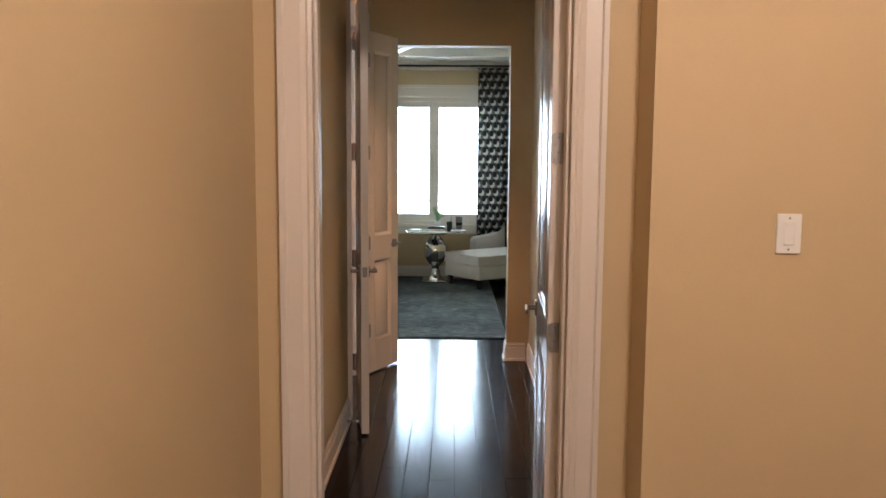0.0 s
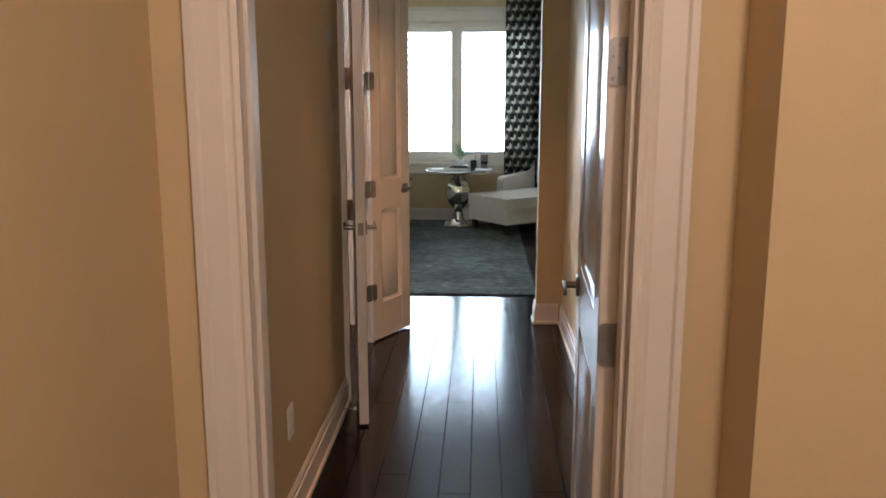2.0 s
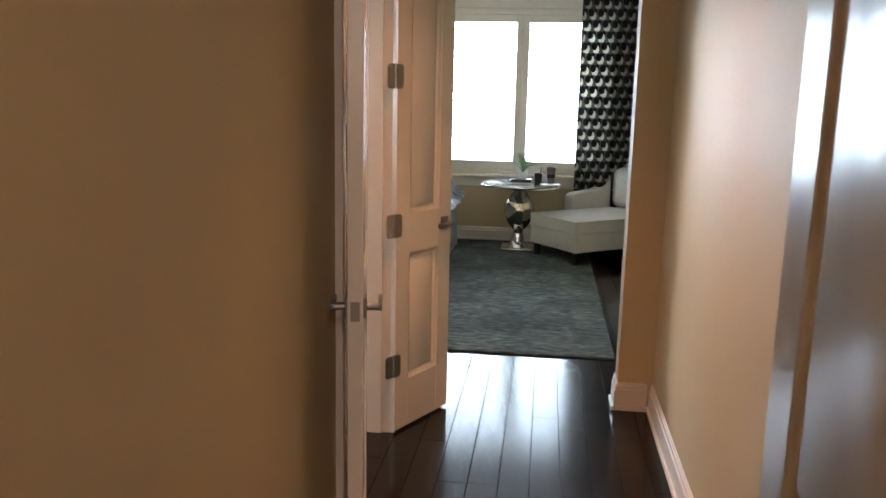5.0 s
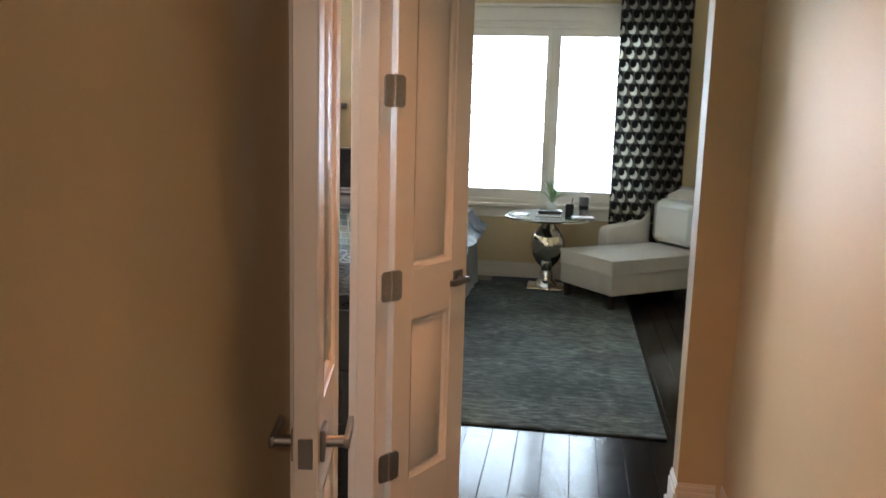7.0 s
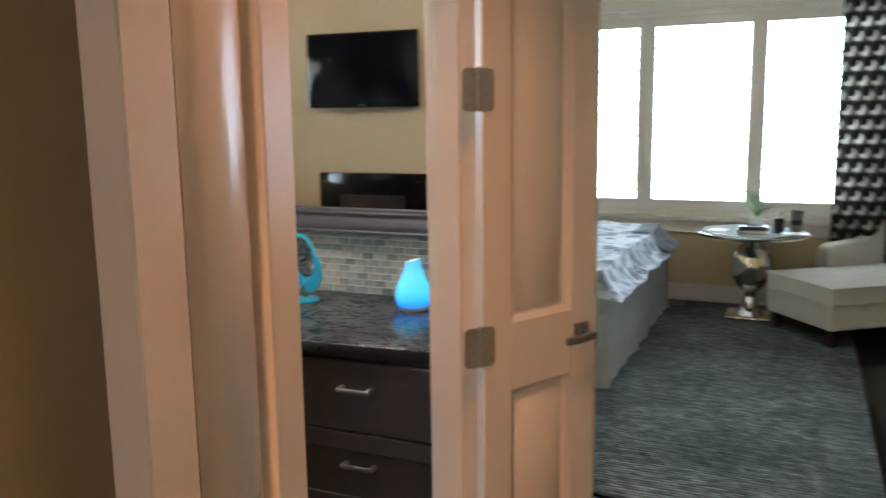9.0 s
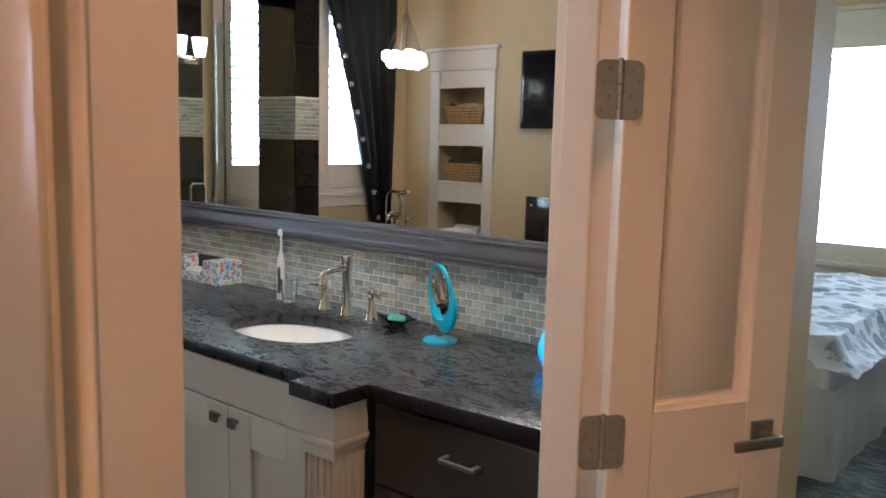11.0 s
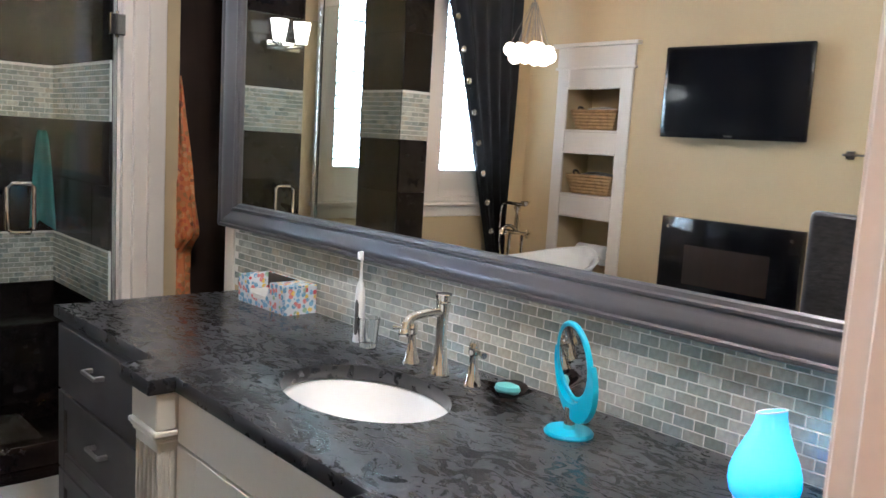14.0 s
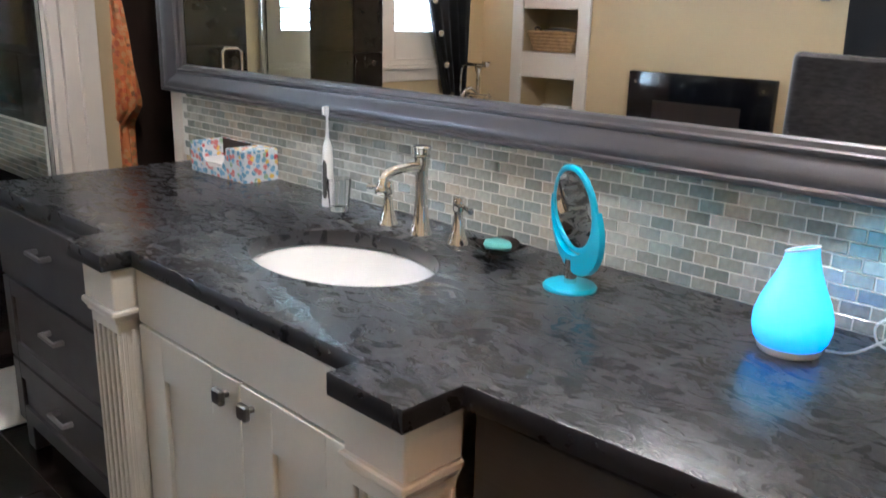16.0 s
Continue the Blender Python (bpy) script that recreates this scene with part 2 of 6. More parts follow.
def curtain_mat():
    """Staggered rows of black rounds, each overlapping a cream crescent on grey."""
    m, t, p = nodes_of("pebble_print")

    def calc(op, a, b=0.0):
        n = t.nodes.new("ShaderNodeMath")
        n.operation = op
        for i, v in enumerate((a, b)):
            if isinstance(v, (int, float)):
                n.inputs[i].default_value = v
            else:
                t.links.new(v, n.inputs[i])
        return n.outputs[0]

    co = t.nodes.new("ShaderNodeTexCoord")
    sep = t.nodes.new("ShaderNodeSeparateXYZ")
    t.links.new(co.outputs["UV"], sep.inputs[0])
    row = calc("DIVIDE", sep.outputs["Y"], 0.105)
    shift = calc("MULTIPLY", calc("MODULO", calc("FLOOR", row), 2.0), 0.5)
    fu = calc("SUBTRACT", calc("FRACT", calc("ADD", calc("DIVIDE", sep.outputs["X"], 0.205), shift)), 0.5)
    fv = calc("SUBTRACT", calc("FRACT", row), 0.5)

    def inside(cx, cy, rx, ry):
        dx, dy = calc("DIVIDE", calc("SUBTRACT", fu, cx), rx), calc("DIVIDE", calc("SUBTRACT", fv, cy), ry)
        return calc("LESS_THAN", calc("ADD", calc("MULTIPLY", dx, dx), calc("MULTIPLY", dy, dy)), 1.0)

    ground = mix(t, (0.11, 0.10, 0.088), (0.014, 0.014, 0.014), inside(0.36, 0.30, 0.22, 0.34))
    c = mix(t, ground, (0.52, 0.49, 0.42), inside(0.10, -0.14, 0.34, 0.40))
    c = mix(t, c, (0.012, 0.012, 0.012), inside(-0.08, 0.12, 0.31, 0.36))
    n = noise_node(t, 300, 2)
    weave = ramp(t, n.outputs[0], [(0.3, (0.85,) * 3), (0.7, (1.0,) * 3)])
    t.links.new(mix(t, c, weave.outputs[0], 1.0, "MULTIPLY"), p.inputs["Base Color"])
    p.inputs["Roughness"].default_value = 0.8
    bump(t, p, n.outputs[0], 0.2, 0.001)
    return m


PEBBLE = curtain_mat()
# brown card, colour taken down to stand for shade within the napkin box
SHADED_CARD = surface("shaded_brown_card", (0.030, 0.020, 0.015), 0.9, vary=0.1, grain=120)


def print_mat(name, base, spots, scale):
    """A small printed flower pattern on a pale ground."""
    m, t, p = nodes_of(name)
    co = t.nodes.new("ShaderNodeTexCoord")
    v = t.nodes.new("ShaderNodeTexVoronoi")
    v.inputs["Scale"].default_value, v.inputs["Randomness"].default_value = scale, 0.9
    t.links.new(co.outputs["Object"], v.inputs["Vector"])
    stops = [(i / len(spots), c) for i, c in enumerate(spots)]
    r = ramp(t, v.outputs["Color"], stops)
    r.color_ramp.interpolation = "CONSTANT"
    inside = ramp(t, v.outputs["Distance"], [(0.0, (1,) * 3), (0.48, (1,) * 3), (0.53, (0,) * 3)])
    n = noise_node(t, scale * 2.2, 3)
    ragged = ramp(t, n.outputs[0], [(0.36, (0,) * 3), (0.42, (1,) * 3)])
    f = mix(t, inside.outputs[0], ragged.outputs[0], 1.0, "MULTIPLY")
    t.links.new(mix(t, base, r.outputs[0], f), p.inputs["Base Color"])
    p.inputs["Roughness"].default_value = 0.6
    return m


FLORAL = print_mat("floral_card", (0.66, 0.70, 0.74), [(0.55, 0.06, 0.07), (0.75, 0.52, 0.10), (0.20, 0.42, 0.62), (0.15, 0.34, 0.50), (0.62, 0.2, 0.2), (0.30, 0.45, 0.30)], 55)
ROBE = print_mat("orange_print_cloth", (0.62, 0.20, 0.06), [(0.60, 0.26, 0.08), (0.50, 0.12, 0.05), (0.40, 0.20, 0.07), (0.62, 0.32, 0.14), (0.24, 0.10, 0.05)], 34)
ROBE.node_tree.nodes["Principled BSDF"].inputs["Roughness"].default_value = 0.5
DUVET = print_mat("grey_leaf_duvet", (0.66, 0.68, 0.70), [(0.18, 0.19, 0.21), (0.40, 0.42, 0.45), (0.26, 0.28, 0.31)], 9)


def rug_mat():
    m, t, p = nodes_of("rug_wool")
    line = noise_node(t, 9, 6, 0.78, (1.2, 4, 1))
    big = noise_node(t, 2.2, 6, 0.72)
    c = ramp(t, line.outputs[0], [(0.34, (0.018, 0.021, 0.018)), (0.5, (0.088, 0.098, 0.086)), (0.66, (0.24, 0.25, 0.215))])
    s = ramp(t, big.outputs[0], [(0.32, (0.38,) * 3), (0.66, (1.35,) * 3)])
    p.inputs["Roughness"].default_value = 0.95
    co = t.nodes.new("ShaderNodeTexCoord")
    rib = t.nodes.new("ShaderNodeTexWave")
    rib.wave_type, rib.bands_direction = "BANDS", "Y"
    rib.inputs["Scale"].default_value, rib.inputs["Distortion"].default_value, rib.inputs["Detail"].default_value = 13.0, 0.5, 2.0
    t.links.new(co.outputs["Object"], rib.inputs["Vector"])
    dark = ramp(t, rib.outputs[0], [(0.2, (0.62,) * 3), (0.6, (1.1,) * 3)])
    c3 = mix(t, mix(t, c.outputs[0], s.outputs[0], 1.0, "MULTIPLY"), dark.outputs[0], 1.0, "MULTIPLY")
    t.links.new(c3, p.inputs["Base Color"])
    bump(t, p, rib.outputs[0], 0.7, 0.005)
    return m


RUG = rug_mat()


def diffuser_mat():
    m, t, p = nodes_of("glowing_diffuser")
    p.inputs["Base Color"].default_value = (0.25, 0.42, 0.5, 1)
    p.inputs["Roughness"].default_value = 0.25
    co = t.nodes.new("ShaderNodeTexCoord")
    sep = t.nodes.new("ShaderNodeSeparateXYZ")
    t.links.new(co.outputs["Object"], sep.inputs[0])
    mr = t.nodes.new("ShaderNodeMapRange")
    mr.inputs["From Min"].default_value, mr.inputs["From Max"].default_value = 0.0, 0.19
    t.links.new(sep.outputs["Z"], mr.inputs["Value"])
    c = ramp(t, mr.outputs[0], [(0.04, (0.0, 0.20, 1.0)), (0.22, (0.0, 0.50, 1.0)), (0.5, (0.02, 0.68, 0.92)), (1.0, (0.03, 0.42, 0.70))])
    t.links.new(c.outputs[0], p.inputs["Emission Color"])
    p.inputs["Emission Strength"].default_value = 1.0
    return m


GLOW = diffuser_mat()


# ---- building helpers ----
def bm_new():
    return bmesh.new()


def add_box(bm, lo, hi, bevel=0.0, m=None, seg=1):
    x0, y0, z0 = lo
    x1, y1, z1 = hi
    vs = [bm.verts.new(v) for v in ((x0, y0, z0), (x1, y0, z0), (x1, y1, z0), (x0, y1, z0), (x0, y0, z1), (x1, y0, z1), (x1, y1, z1), (x0, y1, z1))]
    fs = [bm.faces.new([vs[i] for i in f]) for f in ((3, 2, 1, 0), (4, 5, 6, 7), (0, 1, 5, 4), (1, 2, 6, 5), (2, 3, 7, 6), (3, 0, 4, 7))]
    geom = vs
    if bevel:
        es = list({e for f in fs for e in f.edges})
        r = bmesh.ops.bevel(bm, geom=es, offset=bevel, segments=seg, profile=0.5, affect="EDGES", clamp_overlap=True)
        geom = list({v for f in r["faces"] for v in f.verts} | {v for v in vs if v.is_valid})
    if m is not None:
        bmesh.ops.transform(bm, matrix=m, verts=geom)
    return geom


def box_bm(lo, hi, bevel=0.0, seg=1):
    bm = bm_new()
    add_box(bm, lo, hi, bevel, None, seg)
    return bm


def add_lathe(bm, profile, n=32, m=None, squash=1.0):
    """Turns (radius, z) pairs round z."""
    rings = []
    for r, z in profile:
        rings.append([bm.verts.new((r * math.cos(2 * math.pi * i / n), squash * r * math.sin(2 * math.pi * i / n), z)) for i in range(n)])
    for a, b in zip(rings, rings[1:]):
        for i in range(n):
            bm.faces.new((a[i], a[(i + 1) % n], b[(i + 1) % n], b[i]))
    bm.faces.new(rings[0][::-1])
    bm.faces.new(rings[-1])
    vs = [v for r in rings for v in r]
    if m is not None:
        bmesh.ops.transform(bm, matrix=m, verts=vs)
    return vs


def lathe_bm(profile, n=32, m=None, squash=1.0):
    bm = bm_new()
    add_lathe(bm, profile, n, m, squash)
    return bm


def add_tube(bm, pts, radius, n=10, closed=False):
    """A tube along points; radius may be one number or one for each point."""
    pts = [Vector(p) for p in pts]
    rs = [radius] * len(pts) if isinstance(radius, (int, float)) else radius
    rings, up = [], Vector((0.12, 0.31, 0.94)).normalized()
    for i, (p, r) in enumerate(zip(pts, rs)):
        a = pts[i - 1] if i or closed else pts[0]
        b = pts[(i + 1) % len(pts)] if i < len(pts) - 1 or closed else pts[-1]
        d = (b - a).normalized()
        s = d.cross(up)
        if s.length < 0.05:
            s = d.cross(Vector((1, 0, 0)))
        s.normalize()
        w = s.cross(d)
        rings.append([bm.verts.new(p + r * (math.cos(2 * math.pi * k / n) * s + math.sin(2 * math.pi * k / n) * w)) for k in range(n)])
    pairs = list(zip(rings, rings[1:])) + ([(rings[-1], rings[0])] if closed else [])
    for a, b in pairs:
        for k in range(n):
            bm.faces.new((a[k], a[(k + 1) % n], b[(k + 1) % n], b[k]))
    if not closed:
        bm.faces.new(rings[0][::-1])
        bm.faces.new(rings[-1])


def tube_bm(pts, radius, n=10, closed=False):
    bm = bm_new()
    add_tube(bm, pts, radius, n, closed)
    return bm


def smooth_path(pts, steps=8):
    """Catmull-Rom points through a few given ones."""
    pts = [Vector(p) for p in pts]
    ext = [2 * pts[0] - pts[1], *pts, 2 * pts[-1] - pts[-2]]
    out = []
    for i in range(1, len(ext) - 2):
        p0, p1, p2, p3 = ext[i - 1:i + 3]
        for k in range(steps):
            u = k / steps
            out.append(0.5 * ((2 * p1) + (p2 - p0) * u + (2 * p0 - 5 * p1 + 4 * p2 - p3) * u * u + (3 * p1 - p0 - 3 * p2 + p3) * u ** 3))
    return out + [pts[-1]]


def prism_bm(outline, z0, z1, bevel=0.0):
    """An outline of (x, y) raised from z0 to z1."""
    bm = bm_new()
    a = [bm.verts.new((x, y, z0)) for x, y in outline]
    b = [bm.verts.new((x, y, z1)) for x, y in outline]
    n = len(outline)
    bm.faces.new(a[::-1])
    bm.faces.new(b)
    for i in range(n):
        bm.faces.new((a[i], a[(i + 1) % n], b[(i + 1) % n], b[i]))
    bmesh.ops.recalc_face_normals(bm, faces=bm.faces)
    if bevel:
        bmesh.ops.bevel(bm, geom=list(bm.edges), offset=bevel, segments=2, profile=0.5, affect="EDGES", clamp_overlap=True)
    return bm


def sheet_bm(fn, nu, nv, thick=0.0):
    """A cloth: fn(u, v) gives a place for u, v from 0 to 1; with UVs in metres when it also gives (place, uv)."""
    bm = bm_new()
    lay = bm.loops.layers.uv.new("UVMap")
    grid, uvs = [], {}
    for i in range(nu + 1):
        row = []
        for j in range(nv + 1):
            r = fn(i / nu, j / nv)
            place, uv = r if len(r) == 2 else (r, (i / nu, j / nv))
            v = bm.verts.new(place)
            uvs[v] = uv
            row.append(v)
        grid.append(row)
    for i in range(nu):
        for j in range(nv):
            f = bm.faces.new((grid[i][j], grid[i + 1][j], grid[i + 1][j + 1], grid[i][j + 1]))
            for lp in f.loops:
                lp[lay].uv = uvs[lp.vert]
    if thick:
        bmesh.ops.solidify(bm, geom=list(bm.faces), thickness=thick)
    return bm


def mesh_of(name, bm, material, smooth=True):
    me = bpy.data.meshes.new(name)
    bmesh.ops.recalc_face_normals(bm, faces=bm.faces)
    bm.to_mesh(me)
    bm.free()
    me.materials.append(material)
    if smooth:
        me.polygons.foreach_set("use_smooth", [True] * len(me.polygons))
        me.set_sharp_from_angle(angle=radians(35))
    return me


def part(name, bm, material, parent=None, label="", at=None):
    ob = new(name, mesh_of(name, bm, material))
    if parent is not None:
        ob.parent = parent
    if at is not None:
        ob.matrix_basis = at
    if label:
        tagged(ob, label)
    return ob


def thing(name, at, label, category, group=""):
    ob = new(name)
    ob.matrix_basis = at if isinstance(at, Matrix) else pose(*at)
    ob.empty_display_size = 0.1
    return tagged(ob, label, category, group)


def struct(name, bm, material, label="", category=""):
    return tagged(part(name, bm, material), label or name.replace("_", " "), category or name.split("_")[0], kind="structure")


def boxes_bm(*bs, bevel=0.0):
    bm = bm_new()
    for lo, hi in bs:
        add_box(bm, lo, hi, bevel)
    return bm


# ---- setting: measures of the plan ----
TOP = 3.05                        # ceilings
XL, XR = -0.70, 0.516             # corridor walls
XB = -0.83                        # bathroom side of the corridor's left wall
D1A, D1B = 3.84, 3.965            # wall with the first door
OPEN_A, OPEN_B, HEAD = 6.13, 7.02, 2.46   # bathroom double door
END_A, END_B = 7.50, 7.64         # wall with the bedroom opening
YN = 7.82                         # vanity wall
YS = 4.08                         # bathroom's TV wall
XW = -5.42                        # bathroom's window wall
WINY = 12.06                      # bedroom window wall

# hall in front
struct("wall_hall_left", box_bm((-0.86, -4.6, 0), (-0.71, D1A, TOP)), WALL, "tan painted hall wall with soft orange-peel texture")
struct("wall_hall_right", boxes_bm(((0.49, 3.64, 0), (2.2, 3.80, TOP))), WALL, "tan painted wall with a light switch")
struct("wall_hall_east", box_bm((2.2, -4.6, 0), (2.35, 3.80, TOP)), WALL)
struct("wall_hall_south", box_bm((-0.86, -4.75, 0), (2.35, -4.6, TOP)), WALL)
struct("wall_door", boxes_bm(((-0.86, D1A, 0), (-0.545, D1B, TOP)), ((0.305, D1A, 0), (0.64, D1B, TOP)), ((-0.545, D1A, 2.47), (0.305, D1B, TOP)), ((0.49, 3.80, 0), (0.64, D1A, TOP))), WALL, "tan wall round the first doorway")
# corridor
struct("wall_corridor_left", boxes_bm(((XB, D1B, 0), (XL, OPEN_A - 0.02, TOP)), ((XB, OPEN_B + 0.02, 0), (XL, END_B, TOP)), ((XB, OPEN_A - 0.02, HEAD + 0.02), (XL, OPEN_B + 0.02, TOP))), WALL, "tan corridor wall with the bathroom double door")
struct("wall_corridor_right", box_bm((XR, D1B, 0), (XR + 0.12, END_A, TOP)), WALL, "tan corridor wall beside the first door")
struct("wall_corridor_end", boxes_bm(((0.345, END_A, 0), (2.6, END_B, TOP)), ((XL, END_A, 2.395), (0.345, END_B, TOP)), ((XL, END_A, 0), (-0.62, END_B, 2.395))), WALL, "tan wall with a plain opening to the bedroom")
struct("ceiling", boxes_bm(((-0.9, -4.75, TOP), (2.6, END_B, TOP + 0.1)), ((-7.0, YS - 0.2, TOP + 0.001), (-0.9, 9.3, TOP + 0.101))), CEIL, "plain painted ceiling")
# bedroom
struct("wall_bedroom_south", boxes_bm(((-2.8, YN + 0.152, 0), (XB, YN + 0.19, TOP)), ((XB, END_B, 0), (-0.63, YN + 0.19, TOP))), WALL)
struct("wall_bedroom_west", box_bm((-2.795, YN + 0.19, 0), (-2.78, WINY + 0.2, TOP)), WALL)
struct("wall_bedroom_east", box_bm((2.6, END_A, 0), (2.75, WINY + 0.2, TOP)), WALL)
WX0, WX1, WZ0, WZ1 = -2.06, 0.56, 0.70, 2.33
struct("wall_window", boxes_bm(((-4.6, WINY, 0), (WX0, WINY + 0.2, TOP)), ((WX1, WINY, 0), (2.6, WINY + 0.2, TOP)), ((WX0, WINY, 0), (WX1, WINY + 0.2, WZ0)), ((WX0, WINY, WZ1), (WX1, WINY + 0.2, TOP))), WALL, "olive-tan bedroom wall under and round the window")
struct("ceiling_bedroom", boxes_bm(((-4.75, END_B, 2.80), (2.75, 8.35, 2.9)), ((-4.75, 11.5, 2.80), (2.75, WINY + 0.2, 2.9)), ((-4.75, 8.35, 3.05), (2.75, 11.5, 3.15)), ((-4.75, 8.35, 2.9), (2.75, 8.45, 3.05)), ((-4.75, 11.4, 2.9), (2.75, 11.5, 3.05))), CEIL, "pale tray ceiling")
struct("trim_crown", boxes_bm(((-4.6, WINY - 0.07, 2.73), (2.6, WINY - 0.001, 2.80)), ((-4.6, WINY - 0.035, 2.69), (2.6, WINY - 0.001, 2.73)), bevel=0.008), TRIM, "white crown moulding")
# bathroom
WT0, WT1 = 1.02, 2.72
struct("wall_bath_south", boxes_bm(((XW, YS - 0.15, 0), (-5.02, YS, TOP)), ((-4.42, YS - 0.15, 0), (XB, YS, TOP)), ((-5.02, YS - 0.15, 2.16), (-4.42, YS, TOP)), ((-5.02, YS - 0.15, 0), (-4.42, YS, 0.30)), ((-5.02, YS - 0.40, 0.2), (-4.42, YS - 0.36, 2.3)), ((-5.06, YS - 0.40, 0.2), (-5.02, YS - 0.15, 2.3)), ((-4.42, YS - 0.40, 0.2), (-4.38, YS - 0.15, 2.3))), WALL, "cream wall with a built-in towel niche")
struct("wall_bath_west", boxes_bm(((XW - 0.2, YS - 0.15, 0), (XW, 4.38, TOP)), ((XW - 0.2, 4.38, 0), (XW, 5.14, WT0)), ((XW - 0.2, 4.38, WT1), (XW, 5.14, TOP)), ((XW - 0.2, 5.14, 0), (XW, 5.38, TOP)), ((XW - 0.2, 5.38, 0), (XW, 6.14, WT0)), ((XW - 0.2, 5.38, WT1), (XW, 6.14, TOP)), ((XW - 0.2, 6.14, 0), (XW, YN, TOP))), WALL, "cream wall with two tall windows")
struct("wall_bath_north", boxes_bm(((-3.56, YN, 0), (XB, YN + 0.15, TOP)), ((-5.62, YN, 0), (-4.40, YN + 0.15, TOP)), ((-4.40, YN, 2.46), (-3.56, YN + 0.15, TOP))), WALL, "cream vanity wall")
struct("wall_closet", boxes_bm(((-4.6, 9.2, 0), (-2.9, 9.3, TOP)), ((-4.7, YN + 0.15, 0), (-4.6, 9.3, TOP)), ((-2.9, YN + 0.15, 0), (-2.8, 9.3, TOP))), DARKWOOD, "dark wood closet lining")
struct("floor_base", boxes_bm(((-0.9, -4.75, -0.12), (2.75, WINY + 0.2, -0.012)), ((-4.75, YN + 0.15, -0.12), (-0.9, WINY + 0.2, -0.012))), GAP, "dark sub-floor in the plank joints", "floor")
struct("floor_bath_base", box_bm((-5.62, YS - 0.4, -0.12), (-0.9, YN + 0.15, -0.006)), SLATE_GROUT, "dark grout under the bathroom tiles", "floor")
struct("ground", box_bm((-900, -900, -0.9), (900, 900, -0.6)), surface("lawn", (0.06, 0.09, 0.03), 0.9, vary=0.3), "grass outside the house")
# pale overcast distance outside the windows
struct("backdrop_north", box_bm((-9, 14.4, -0.6), (7, 14.5, 6)), BACK, "bright hazy daylight outside", "backdrop")
struct("backdrop_west", box_bm((-8.1, 0, -0.6), (-8.0, 10, 6)), BACK, "bright hazy daylight outside", "backdrop")


# ---- trim and doors ----
def casing_set(name, width, label, face, inner_lo, inner_hi, head, thick=0.02, sign=1, along="x"):
    """Moulded casing on both sides and over an opening. face: the wall's plane, sign: the side on which the casing stands proud."""
    root = tagged(new(name), label, "door casing", kind="structure")
    prof = [(0.0, 0.010), (0.012, 0.014), (0.020, 0.010), (0.030, 0.014), (0.036, 0.017), (width - 0.022, 0.019), (width - 0.016, 0.026), (width, 0.026)]
    for nm, a, d in (("casing_leg", inner_lo, -1), ("casing_leg", inner_hi, 1)):
        bm = bm_new()
        for (u0, t0), (u1, t1) in zip(prof, prof[1:]):
            q = [(a + d * u0, 0), (a + d * u0, t0), (a + d * u1, t1), (a + d * u1, 0)]
            lo, hi = [], []
            for u, tt in q:
                w = face + sign * tt
                p = (u, w) if along == "x" else (w, u)
                lo.append(bm.verts.new((*p, 0)))
                hi.append(bm.verts.new((*p, head + width)))
            for k in range(4):
                bm.faces.new((lo[k], lo[(k + 1) % 4], hi[(k + 1) % 4], hi[k]))
            bm.faces.new(lo)
            bm.faces.new(hi[::-1])
        part(nm, bm, TRIM, root)
    h0, h1 = (inner_lo, inner_hi)
    w0, w1 = sorted((face, face + sign * 0.022))
    lo, hi = ((h0, w0, head), (h1, w1, head + width)) if along == "x" else ((w0, h0, head), (w1, h1, head + width))
    part("casing_head", box_bm(lo, hi, 0.004), TRIM, root)
    return root


casing_set("trim_door_hall", 0.106, "white moulded casing round the first doorway", D1A, -0.526, 0.283, 2.45, sign=-1)
casing_set("trim_door_bath", 0.10, "white moulded casing round the bathroom doorway", XL, OPEN_A - 0.005, OPEN_B + 0.005, HEAD, sign=1, along="y")
casing_set("trim_door_bath_inside", 0.10, "white moulded casing inside the bathroom", XB, OPEN_A - 0.005, OPEN_B + 0.005, HEAD, sign=-1, along="y")


def jamb(name, bs, label):
    return struct(name, boxes_bm(*bs, bevel=0.002), TRIM, label, "door jamb")


jamb("trim_jamb_hall", [((-0.545, D1A - 0.006, 0), (-0.526, D1B + 0.002, 2.47)), ((0.283, D1A - 0.006, 0), (0.305, D1B + 0.002, 2.47)), ((-0.526, D1A - 0.006, 2.45), (0.283, D1B + 0.002, 2.47)), ((-0.526, 3.868, 0), (-0.514, 3.925, 2.45)), ((0.271, 3.868, 0), (0.283, 3.925, 2.45))], "white door jamb with its stop")
jamb("trim_jamb_bath", [((XB - 0.006, OPEN_A - 0.02, 0), (XL + 0.006, OPEN_A, HEAD + 0.02)), ((XB - 0.006, OPEN_B, 0), (XL + 0.006, OPEN_B + 0.02, HEAD + 0.02)), ((XB - 0.006, OPEN_A, HEAD), (XL + 0.006, OPEN_B, HEAD + 0.02)), ((XB + 0.02, OPEN_B - 0.012, 0), (XL - 0.045, OPEN_B, HEAD)), ((XB + 0.02, OPEN_A, 0), (XL - 0.045, OPEN_A + 0.012, HEAD))], "white jamb of the bathroom double door")
struct("trim_strike_plate", box_bm((-0.5257, 3.93, 0.86), (-0.5235, 3.955, 0.93), 0.0005), NICKEL, "small nickel strike plate on the jamb", "strike plate")


